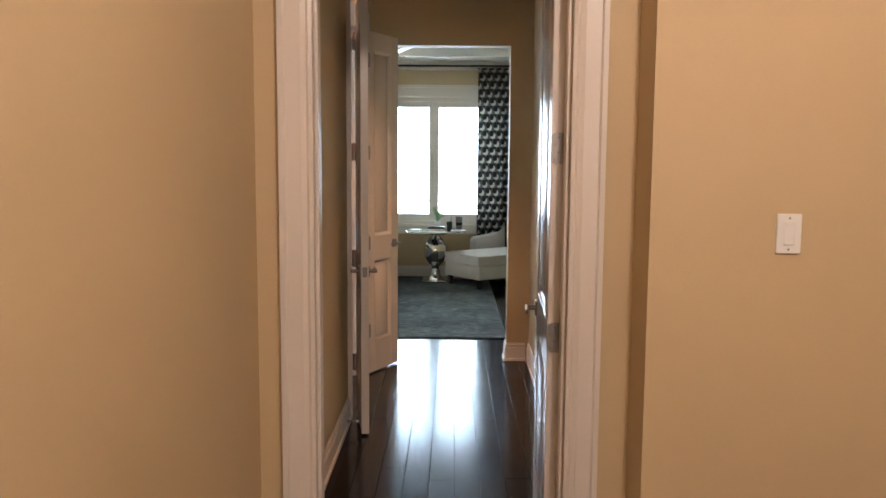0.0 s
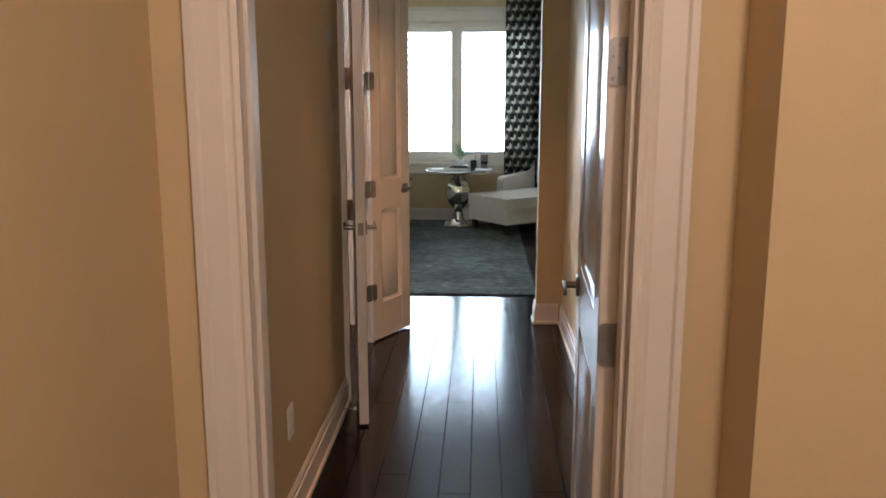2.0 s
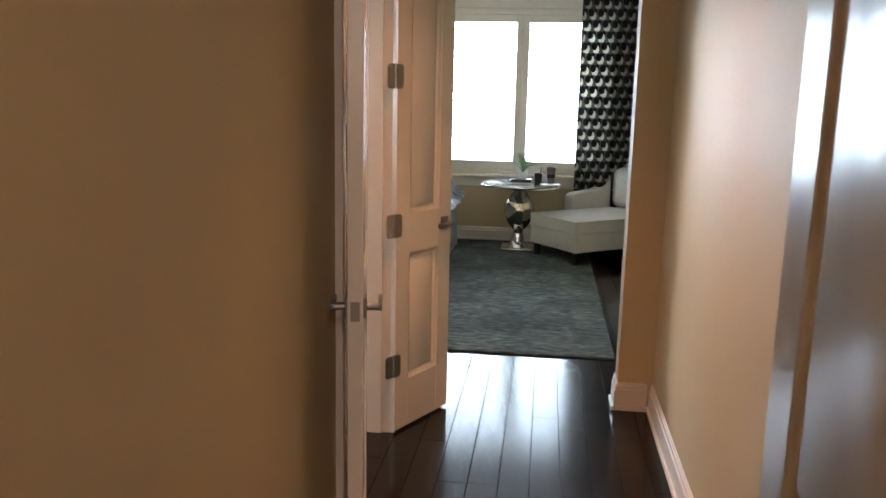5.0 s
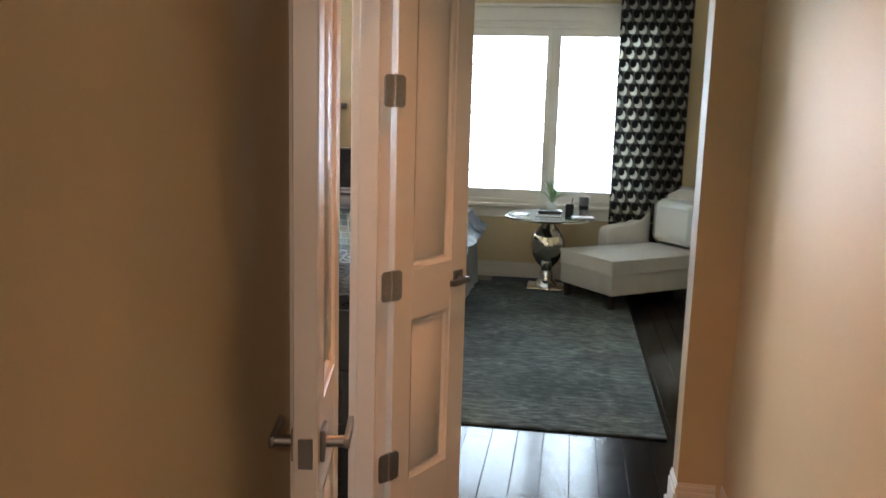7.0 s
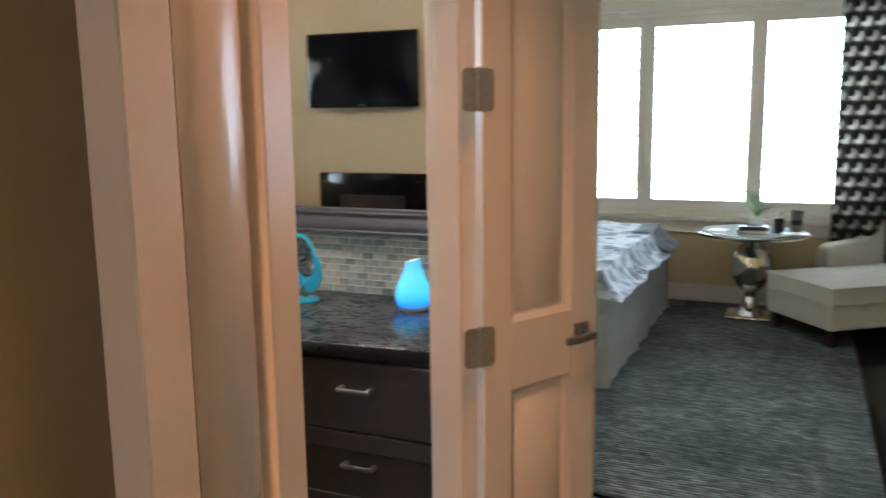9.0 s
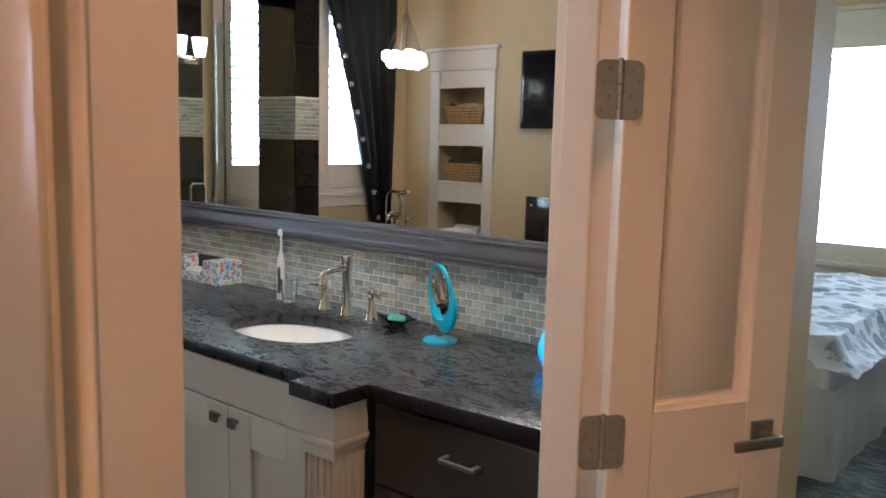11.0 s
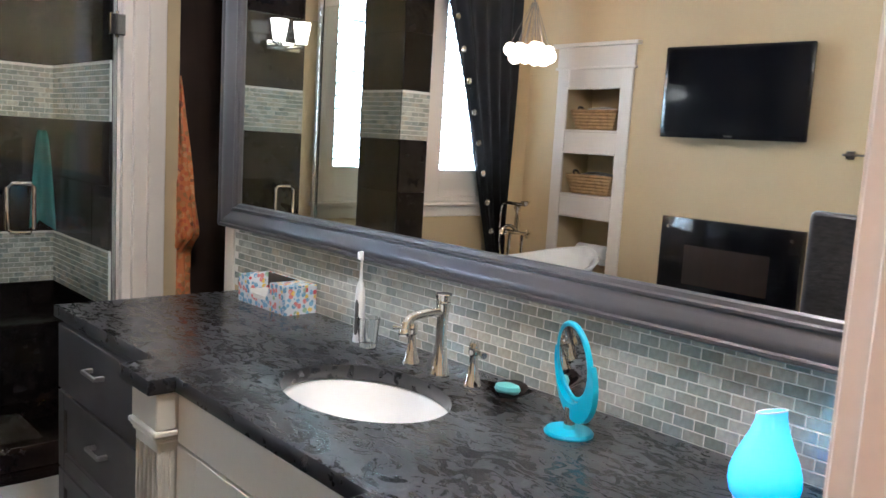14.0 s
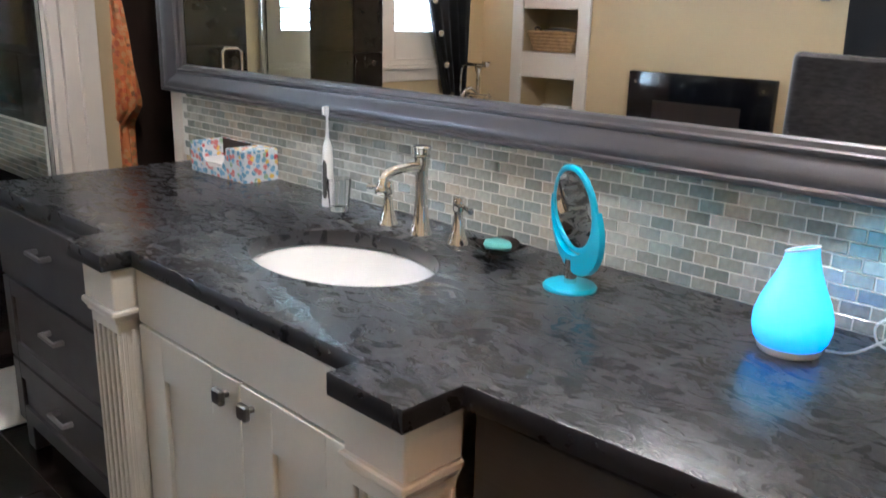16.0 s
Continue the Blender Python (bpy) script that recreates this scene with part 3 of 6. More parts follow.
def baseboard(name, lo, hi, face, label="white baseboard with a stepped top"):
    """lo, hi: ends along the wall; face: ('x' or 'y', plane, side)."""
    ax, p, s = face
    bm = bm_new()
    for z0, z1, d in ((0, 0.105, 0.016), (0.105, 0.128, 0.011), (0.128, 0.14, 0.007), (0, 0.022, 0.027)):
        a, b = sorted((p, p + s * d))
        if ax == "x":
            add_box(bm, (a, lo, z0), (b, hi, z1), 0.003)
        else:
            add_box(bm, (lo, a, z0), (hi, b, z1), 0.003)
    return struct(name, bm, TRIM, label, "baseboard")


baseboard("baseboard_1", D1B, OPEN_A - 0.11, ("x", XL, 1))
baseboard("baseboard_2", D1B, END_A, ("x", XR, -1))
baseboard("baseboard_3", 0.345, XR - 0.027, ("y", END_A, -1))
baseboard("baseboard_4", END_A - 0.027, END_B, ("x", 0.345, -1))
baseboard("baseboard_5", OPEN_B + 0.11, END_A, ("x", XL, 1))
baseboard("baseboard_6", -2.78, 2.6, ("y", WINY, -1))
baseboard("baseboard_7", -4.6, D1A - 0.03, ("x", -0.71, 1))
baseboard("baseboard_8", 0.49, 2.2, ("y", 3.64, -1))
baseboard("baseboard_9", -4.3, -0.83, ("y", YS, 1))


def panel_door(name, at, width, height, label, hand, handle_z=0.93, hinge_zs=(), thick=0.044):
    """A two-panel door. Its hinge edge is at x = 0 and it runs along +x; y from 0 to thick. hand: sides with a lever."""
    root = thing(name, at, label, "door")
    tagged(root, kind="structure")
    z0, z1 = 0.012, height
    st, lock0, lock1, bot, top = min(0.128, width * 0.235), 0.822, 1.002, 0.24, 0.125
    part("stile", box_bm((0, 0, z0), (st, thick, z1), 0.0025), DOOR, root)
    part("stile", box_bm((width - st, 0, z0), (width, thick, z1), 0.0025), DOOR, root)
    for a, b in ((z0, bot), (lock0, lock1), (z1 - top, z1)):
        part("rail", box_bm((st, 0.0006, a), (width - st, thick - 0.0006, b), 0.001), DOOR, root)
    for a, b in ((bot, lock0), (lock1, z1 - top)):
        bm = bm_new()
        for s in (0, 1):
            steps = [(0.0, 0.0), (0.003, 0.004), (0.009, 0.0065), (0.014, 0.013), (0.017, 0.019), (0.024, 0.019), (0.027, 0.016), (0.054, 0.004), (0.057, 0.002)]
            rings = []
            for u, d in steps:
                y = d if s == 0 else thick - d
                rings.append([bm.verts.new(p) for p in ((st + u, y, a + u), (width - st - u, y, a + u), (width - st - u, y, b - u), (st + u, y, b - u))])
            for r0, r1 in zip(rings, rings[1:]):
                for k in range(4):
                    bm.faces.new((r0[k], r0[(k + 1) % 4], r1[(k + 1) % 4], r1[k]))
            bm.faces.new(rings[-1])
        part("panel", bm, DOOR, root)
    part("latch_plate", box_bm((width - 0.0005, thick / 2 - 0.013, handle_z - 0.028), (width + 0.0015, thick / 2 + 0.013, handle_z + 0.028), 0.0005), NICKEL, root, "small nickel latch plate")
    for s in hand:
        y = 0.0 if s < 0 else thick
        lev = part("lever_handle", box_bm((width - 0.088, min(y, y + s * 0.009), handle_z - 0.030), (width - 0.034, max(y, y + s * 0.009), handle_z + 0.030), 0.002), NICKEL, root, "brushed nickel lever on a square plate")
        part("neck", lathe_bm([(0.011, 0), (0.011, 0.046)], 16, pose(width - 0.061, y + s * 0.004, handle_z, -90 * s)), NICKEL, lev)
        ya, yb = sorted((y + s * 0.040, y + s * 0.052))
        bm = bm_new()
        add_box(bm, (width - 0.165, ya, handle_z - 0.011), (width - 0.048, yb, handle_z + 0.011), 0.004, None, 2)
        part("grip", bm, NICKEL, lev)
    return root


def hinge(door, at):
    """A butt hinge: pin at z; leaves along -x and +x in the plane y = 0, facing -y."""
    bm = bm_new()
    for k in range(5):
        add_lathe(bm, [(0.0058, -0.051 + k * 0.0204 + 0.0006), (0.0062, -0.050 + k * 0.0204), (0.0062, -0.0315 + k * 0.0204), (0.0058, -0.0309 + k * 0.0204)], 14)
    add_lathe(bm, [(0.0045, 0.051), (0.0045, 0.0535), (0.002, 0.055)], 12)
    root = part("hinge", bm, HINGE_METAL, door, "brushed nickel butt hinge with rounded corners", door.matrix_basis.inverted() @ at)
    for s in (-1, 1):
        bm = bm_new()
        lo, hi = sorted((s * 0.004, s * 0.044))
        add_box(bm, (lo, 0.0, -0.051), (hi, 0.003, 0.051))
        es = [e for e in bm.edges if abs(e.verts[0].co.y - e.verts[1].co.y) > 0.001 and abs(e.verts[0].co.x) > 0.03]
        bmesh.ops.bevel(bm, geom=es, offset=0.014, segments=4, profile=0.5, affect="EDGES")
        part("leaf", bm, HINGE_METAL, root)
        for k in range(4):
            x, z = s * (0.020 if k % 2 else 0.033), -0.036 + 0.024 * k
            part("screw", lathe_bm([(0.0042, 0), (0.0030, 0.0012)], 10, pose(x, 0.0002, z, 90)), SCREW, root)
    return root


HINGE_Z = (2.23, 1.592, 0.957, 0.322)
# first door, open into the corridor along the right-hand wall
door_1 = panel_door("door_1", Matrix.Translation((0.281, D1B + 0.012, 0)) @ pose(0, 0, 0, 0, 0, 86.8), 0.77, 2.43, "glossy off-white two-panel door standing open in the corridor", (1, -1))
for z in HINGE_Z:
    hinge(door_1, pose(0.281, D1B + 0.004, z))
# bathroom double door: one leaf folded back along the corridor wall, the other turned to the bedroom
A2 = 280.6
door_2 = panel_door("door_2", Matrix.Translation((-0.611, 6.097, 0)) @ pose(0, 0, 0, 0, 0, A2) @ pose(0, -0.046, 0), 0.382, 2.43, "off-white narrow two-panel door leaf folded back to the corridor wall", (1, -1))
A3 = 63.0
door_3 = panel_door("door_3", Matrix.Translation((-0.684, 7.008, 0)) @ pose(0, 0, 0, 0, 0, A3), 0.425, 2.43, "off-white narrow two-panel door leaf standing open", (-1,))
for z in HINGE_Z:
    hinge(door_3, pose(-0.690, 7.0, z, 0, 0, 52))
for z in HINGE_Z:
    hinge(door_2, pose(-0.668, 6.122, z, 0, 0, 140))

# ---- floor boards ----
rng = random.Random(4)
plank_floor = tagged(new("floor_planks"), "dark glossy hardwood plank floor", "floor", kind="structure")
plank_meshes = {}


def lay_planks(x0, x1, y0, y1, pitch=0.1235, x_ref=-0.065):
    k = math.floor((x0 - x_ref) / pitch)
    while x_ref + k * pitch < x1:
        a, b = max(x0, x_ref + k * pitch), min(x1, x_ref + (k + 1) * pitch)
        k += 1
        if b - a < 0.02:
            continue
        y = y0 - rng.uniform(0, 0.8)
        while y < y1:
            ln = rng.choice((0.75, 0.95, 1.15, 1.35))
            s, e = max(y, y0), min(y + ln, y1)
            y += ln
            if e - s < 0.05:
                continue
            key = (round(b - a, 3), round(e - s, 2))
            if key not in plank_meshes:
                bm = box_bm((0.0009, 0.0009, -0.012), (key[0] - 0.0009, key[1] - 0.0009, 0.0), 0.0012)
                plank_meshes[key] = mesh_of("plank", bm, PLANK)
            ob = new("plank", plank_meshes[key])
            ob.parent = plank_floor
            ob.location = (a, s, rng.uniform(-0.0004, 0.0))


lay_planks(XL - 0.12, 0.64, 2.2, 8.6)
lay_planks(-0.1, 2.6, 8.6, WINY)
rest = bm_new()
for i in range(24):
    x = -0.86 + i * 0.1235
    for j in range(-2, 3):
        add_box(rest, (x + 0.0009, -1.7 + j * 1.3 + 0.001, -0.012), (x + 0.1226, min(-0.4 + j * 1.3, 2.199) - 0.001, 0.0))
for i in range(16):
    x = -2.77 + i * 0.1235
    add_box(rest, (x + 0.0009, 7.98, -0.012), (x + 0.1226, WINY, -0.001))
for i in range(17):
    x = 0.641 + i * 0.1235
    add_box(rest, (x + 0.0009, 2.2, -0.012), (x + 0.1226, 8.599, -0.001))
tagged(part("plank_rest", rest, PLANK, plank_floor), kind="stuff")

# dark stone floor of the bathroom
stone_floor = tagged(new("floor_bath"), "dark brown stone tile floor", "floor", kind="structure")
tile_mesh = mesh_of("tile", box_bm((0.0015, 0.0015, -0.006), (0.4485, 0.4485, 0.0), 0.002), SLATE)
for i in range(11):
    for j in range(9):
        ob = new("tile", tile_mesh)
        ob.parent = stone_floor
        ob.location = (-5.62 + i * 0.45 - 0.13, YS + j * 0.45 - 0.15, rng.uniform(-0.0006, 0.0))

# ---- bedroom window with shutters ----
def shutter_window(name, m, width, panels, z0, z1, label, slat=0.088, foot=0.13):
    """Plantation shutters in a cased opening: x along the wall, -y into the room, base at z = 0."""
    root = thing(name, m, label, "window")
    tagged(root, kind="structure")
    fr = part("window_frame", boxes_bm(((0, -0.012, z0), (0.04, 0.10, z1)), ((width - 0.04, -0.012, z0), (width, 0.10, z1)), ((0.04, -0.012, z1 - 0.04), (width - 0.04, 0.10, z1)), ((0.04, -0.012, z0), (width - 0.04, 0.10, z0 + 0.04)), bevel=0.003), TRIM, root)
    gl = part("pane", box_bm((0.02, 0.130, z0 + 0.02), (width - 0.02, 0.136, z1 - 0.02)), PANE, root)
    gl.visible_shadow = False
    for (a0, b0), (a1, b1) in zip(panels, panels[1:]):
        part("mullion", box_bm((b0 + 0.045, 0.029, z0 + 0.04), (a1 - 0.045, 0.10, z1 - 0.04), 0.003), TRIM, root)
    for a, b in panels:
        leaf = part("shutter", boxes_bm(((a - 0.05, 0.0, z0 + 0.04), (a, 0.028, z1 - 0.04)), ((b, 0.0, z0 + 0.04), (b + 0.05, 0.028, z1 - 0.04)), ((a, 0.0, z1 - 0.115), (b, 0.028, z1 - 0.04)), ((a, 0.0, z0 + 0.04), (b, 0.028, z0 + foot)), bevel=0.003), TRIM, root, "white louvred shutter")
        n = int((z1 - z0 - 0.115 - foot) / slat)
        zz = z0 + foot + ((z1 - z0 - 0.115 - foot) - n * slat) / 2 + slat / 2
        me = mesh_of("slat", lathe_bm([(0.042, a + 0.002), (0.042, b - 0.002)], 12, pose(0, 0, 0, 0, 90), 0.13), TRIM)
        for k in range(n):
            s = new("slat", me)
            s.parent = leaf
            s.matrix_basis = pose(0, 0.014, zz + k * slat, 78)
    return root


win = shutter_window("window_1", pose(WX0, WINY, 0), WX1 - WX0, [(0.09, 0.81), (0.95, 1.67), (1.797, 2.50)], WZ0, WZ1, "wide bedroom window with white louvred shutters")
part("casing_head", boxes_bm(((-0.10, -0.025, WZ1), (WX1 - WX0 + 0.10, -0.001, 2.47)), ((-0.13, -0.05, 2.47), (WX1 - WX0 + 0.13, -0.001, 2.50)), ((-0.11, -0.035, WZ1 - 0.002), (WX1 - WX0 + 0.11, -0.001, WZ1 + 0.02)), bevel=0.004), TRIM, win)
part("casing_leg", boxes_bm(((-0.10, -0.022, WZ0), (0, -0.001, WZ1)), bevel=0.004), TRIM, win)
part("casing_leg", boxes_bm(((WX1 - WX0, -0.022, WZ0), (WX1 - WX0 + 0.10, -0.001, WZ1)), bevel=0.004), TRIM, win)
part("window_sill", boxes_bm(((-0.13, -0.06, 0.665), (WX1 - WX0 + 0.13, -0.001, 0.70)), ((-0.10, -0.022, 0.565), (WX1 - WX0 + 0.10, -0.001, 0.665)), bevel=0.005), TRIM, win)
for nm, y0 in (("window_2", 4.38), ("window_3", 5.38)):
    w = shutter_window(nm, pose(XW, y0, 0, 0, 0, 90), 0.76, [(0.09, 0.67)], WT0, WT1, "tall bathroom window with white louvred shutters", foot=0.25)
    part("casing_leg", boxes_bm(((-0.09, -0.022, WT0), (0, -0.001, WT1)), bevel=0.004), TRIM, w)
    part("casing_leg", boxes_bm(((0.76, -0.022, WT0), (0.85, -0.001, WT1)), bevel=0.004), TRIM, w)
    part("casing_head", boxes_bm(((-0.09, -0.022, WT1), (0.85, -0.001, WT1 + 0.1)), bevel=0.004), TRIM, w)
    part("window_sill", boxes_bm(((-0.11, -0.05, WT0 - 0.03), (0.87, -0.001, WT0)), ((-0.09, -0.022, WT0 - 0.12), (0.85, -0.001, WT0 - 0.03)), bevel=0.004), TRIM, w)

# ---- bedroom ----
rug = tagged(part("area_rug", box_bm((-2.6, 8.26, 0.0), (0.40, 11.75, 0.012), 0.004), RUG), "dark grey-green ribbed wool rug on the plank floor", "rug")


def drape(name, at, width, height, folds, depth, mat, label, z_mat=None, gather=None):
    """A hanging curtain: x along the rod. gather(v): how far the cloth is drawn in at height share v."""
    root = thing(name, at, label, "curtain")

    def fn(u, v, lo=0.0, hi=1.0):
        s = lo + (hi - lo) * v
        g0, g1 = gather(s) if gather else (0.0, 1.0)
        x = width * (g0 + (g1 - g0) * u)
        y = depth * math.sin(folds * 2 * math.pi * u + 0.7 * math.sin(3 * s)) * (0.7 + 0.3 * math.sin(9 * u + 2)) + 0.012 * math.sin(23 * u + 4 * s)
        return (x, y, height * s), (u * width * 2.2, s * height)
    return root, fn


bed_curtain, cfn = drape("printed_curtain", (0.24, 11.93, 0.03), 0.62, 2.68, 4, 0.035, PEBBLE, "long curtain in a black, grey and cream pebble print")
part("cloth", sheet_bm(lambda u, v: cfn(u, v, 0.205, 1.0), 90, 20, 0.004), PEBBLE, bed_curtain)
part("foot_band", sheet_bm(lambda u, v: cfn(u, v, 0.0, 0.205), 90, 6, 0.004), DRAPE, bed_curtain, "plain black band")
rod = thing("curtain_rod", (0, 11.93, 2.735), "thin dark metal curtain rod over the window", "curtain rod")
part("bar", tube_bm([(-2.5, 0, 0), (1.0, 0, 0)], 0.012), BLACK, rod)
for x in (-2.5, 1.0):
    part("finial", lathe_bm([(0.012, -0.02), (0.026, 0), (0.012, 0.02)], 16, pose(x, 0, 0)), BLACK, rod)
    part("bracket", box_bm((x * 0.96 - 0.01, 0, -0.012), (x * 0.96 + 0.01, 0.13, 0.0), 0.002), BLACK, rod)

# round silver table
tab = thing("side_table", (-0.29, 11.58, 0.0), "round silver pedestal table with an urn-shaped polished base", "table")
part("tabletop", lathe_bm([(0.36, 0.628), (0.385, 0.632), (0.39, 0.640), (0.39, 0.652), (0.383, 0.660), (0.0005, 0.660)], 64), CHROME, tab)
part("top_glass", lathe_bm([(0.355, 0.6605), (0.355, 0.6640), (0.001, 0.6640)], 64), MARBLE_TOP, tab, "pale mirrored glass top")
part("urn", lathe_bm([(0.06, 0.14), (0.045, 0.17), (0.05, 0.20), (0.10, 0.25), (0.135, 0.31), (0.152, 0.38), (0.15, 0.44), (0.13, 0.50), (0.095, 0.55), (0.06, 0.58), (0.05, 0.60), (0.12, 0.628)], 40), CHROME, tab)
part("stem", lathe_bm([(0.11, 0.03), (0.095, 0.06), (0.065, 0.09), (0.058, 0.14)], 40), CHROME, tab)
part("foot_plate", box_bm((-0.16, -0.16, 0.012), (0.16, 0.16, 0.034), 0.006, 2), CHROME, tab)
plant = thing("potted_plant", (-0.27, 11.66, 0.664), "small spider plant in a white square pot on the silver table", "plant")
part("pot", lathe_bm([(0.052, 0.0), (0.066, 0.10), (0.060, 0.10), (0.056, 0.085)], 4, pose(0, 0, 0, 0, 0, 45)), WHITE, plant)
for k in range(26):
    a, ln, bend = rng.uniform(0, 6.28), rng.uniform(0.15, 0.28), rng.uniform(0.3, 1.0)
    pts = [Vector((math.cos(a) * ln * bend * s ** 1.3, math.sin(a) * ln * bend * s ** 1.3, 0.085 + ln * (s - 0.62 * bend * s * s))) for s in (0, 0.25, 0.5, 0.75, 1.0)]
    side = Vector((-math.sin(a), math.cos(a), 0)) * 0.010
    bm = bm_new()
    rows = [[bm.verts.new(p + side * w * f) for f in (-1, 0, 1)] for p, w in zip(pts, (0.6, 1.0, 1.0, 0.7, 0.1))]
    for r in rows:
        r[1].co.z -= 0.003
    for r0, r1 in zip(rows, rows[1:]):
        for i in (0, 1):
            bm.faces.new((r0[i], r0[i + 1], r1[i + 1], r1[i]))
    part("leaf", bm, LEAF, plant)
for i, (z, w) in enumerate(((0.664, 0.21), (0.690, 0.20))):
    bk = thing("book", pose(-0.29 + 0.01 * i, 11.46, z, 0, 0, 4 * i), "black hardback book lying on the silver table", "book", "books on the table")
    part("cover", boxes_bm(((-w / 2, -0.07, 0), (w / 2, 0.07, 0.003)), ((-w / 2, -0.07, 0.021), (w / 2, 0.07, 0.024)), ((-w / 2, -0.07, 0.003), (-w / 2 + 0.004, 0.07, 0.021))), BLACK, bk)
    part("pages", box_bm((-w / 2 + 0.005, -0.067, 0.0031), (w / 2 - 0.003, 0.067, 0.0209)), BLACK if i else WHITE, bk)
cup = thing("pencil_cup", (-0.115, 11.50, 0.664), "dark cup holding a pen on the silver table", "cup")
part("cup_wall", lathe_bm([(0.034, 0), (0.038, 0.105), (0.034, 0.105), (0.030, 0.006)], 24), BLACK, cup)
part("pen", tube_bm([(0.0, 0.0, 0.01), (0.025, 0.0, 0.16)], 0.004), BLACK, cup)
tum = thing("steel_tumbler", (0.005, 11.55, 0.664), "brushed steel tumbler on the silver table", "tumbler")
part("body", lathe_bm([(0.035, 0), (0.044, 0.16), (0.045, 0.165), (0.041, 0.165), (0.032, 0.01)], 28), NICKEL, tum)
part("band", lathe_bm([(0.0395, 0.060), (0.0415, 0.095)], 28), BLACK, tum, "black middle band")
pad = tagged(part("note_pad", box_bm((-0.09, -0.06, 0), (0.09, 0.06, 0.012), 0.001), WHITE, None, at=pose(0.0, 11.42, 0.664, 0, 0, 8)), "pale paper pad lying on the silver table", "paper pad")
napkin = tagged(part("folded_paper", box_bm((-0.06, -0.07, 0), (0.06, 0.07, 0.008), 0.001), WHITE, None, at=pose(-0.53, 11.50, 0.664, 0, 0, -12)), "folded white paper on the silver table", "paper")

# chaise longue
CH = pose(-0.165, 11.34, 0.012, 0, 0, 38)     # foot end's far corner; x along the seat, -y to the near side
chs = thing("chaise_longue", CH, "oatmeal linen chaise longue with a low side arm and dark legs", "chaise longue")
CW, CL = 0.66, 1.30


def cushion(lo, hi, b, crown=0.0):
    bm = box_bm(lo, hi, 0.0)
    bmesh.ops.subdivide_edges(bm, edges=list(bm.edges), cuts=6, use_grid_fill=True)
    cx, cy = (lo[0] + hi[0]) / 2, (lo[1] + hi[1]) / 2
    for v in bm.verts:
        if v.co.z > hi[2] - 1e-4:
            u, w = (v.co.x - cx) / (hi[0] - lo[0]) * 2, (v.co.y - cy) / (hi[1] - lo[1]) * 2
            v.co.z += crown * (1 - u * u) * (1 - w * w)
    es = [e for e in bm.edges if len(e.link_faces) == 2 and e.calc_face_angle(0) > 1.0]
    bmesh.ops.bevel(bm, geom=es, offset=b, segments=3, profile=0.5, affect="EDGES")
    return bm


part("seat_base", box_bm((0, -CW, 0.115), (CL, 0, 0.275), 0.012, 2), LINEN, chs)
seat = part("seat_cushion", cushion((-0.015, -CW - 0.01, 0.277), (CL - 0.2, 0.0, 0.40), 0.018, 0.025), LINEN, chs)
for z in (0.281, 0.396):
    part("piping", tube_bm([(-0.016, -CW - 0.011, z), (CL - 0.2, -CW - 0.011, z), (CL - 0.2, 0.0, z), (-0.016, 0.001, z)], 0.005, 8, True), LINEN, seat, "darker cord piping")
arm = [(0.50, 0.275), (0.50, 0.50), (0.52, 0.545), (0.60, 0.56), (0.80, 0.575), (0.95, 0.63), (1.06, 0.76), (1.15, 0.90), (1.30, 0.93), (1.30, 0.275)]
bm = prism_bm(arm, 0.0, 0.13, 0.02)
part("side_arm", bm, LINEN, chs, at=pose(0, 0.135, 0, 90))
part("backrest", cushion((1.10, -CW, 0.275), (1.30, 0.0, 0.90), 0.07, 0.02), LINEN, chs)
part("back_pillow", cushion((0.92, -CW + 0.08, 0.42), (1.09, -0.08, 0.80), 0.075, 0.02), WHITE, chs, "pale loose back pillow")
for x, y in ((0.05, -0.05), (0.05, -CW + 0.05), (CL - 0.06, -0.05), (CL - 0.06, -CW + 0.05)):
    part("leg", lathe_bm([(0.028, 0.0), (0.036, 0.115)], 4, pose(x, y, 0, 0, 0, 45)), DARKWOOD, chs)

# bed
bed = thing("bed", (-2.80, 9.55, 0.012), "made bed with a grey-white leaf-print duvet and a pleated white skirt", "bed")
part("mattress", box_bm((0.03, 0.03, 0.30), (1.83, 2.17, 0.60), 0.05, 3), SKIRT, bed)


def skirt(u, v):
    per = u * 6.2
    x, y = (per, 0.0) if per < 1.87 else ((1.87, per - 1.87) if per < 4.07 else (1.87 - (per - 4.07), 2.2))
    w = (0.010 * math.sin(per * 21 + 2 * math.sin(per * 3.1)) + 0.022) * (1 - v) * (0.7 + 0.3 * math.sin(per * 5))
    if per < 1.87:
        y -= w
    elif per < 4.07:
        x += w
    else:
        y += w
    return (x, y, 0.0 + 0.42 * v)


part("bed_skirt", sheet_bm(skirt, 500, 4, 0.002), SKIRT, bed)


def duvet(u, v):
    x, y = -0.05 + 2.02 * u, -0.06 + 2.32 * v
    ex, ey = max(0, abs(x - 0.93) - 0.90), max(0, abs(y - 1.10) - 1.06)
    drop = 1 - math.exp(-(ex + ey) * 22)
    z = 0.655 + 0.02 * noise.noise(Vector((x * 4, y * 4, 1))) + 0.012 * noise.noise(Vector((x * 11, y * 11, 4)))
    return (x + 0.03 * noise.noise(Vector((x, y * 3, 9))), y, z - drop * 0.15 + 0.03 * drop * noise.noise(Vector((x * 5, y * 5, 7))))


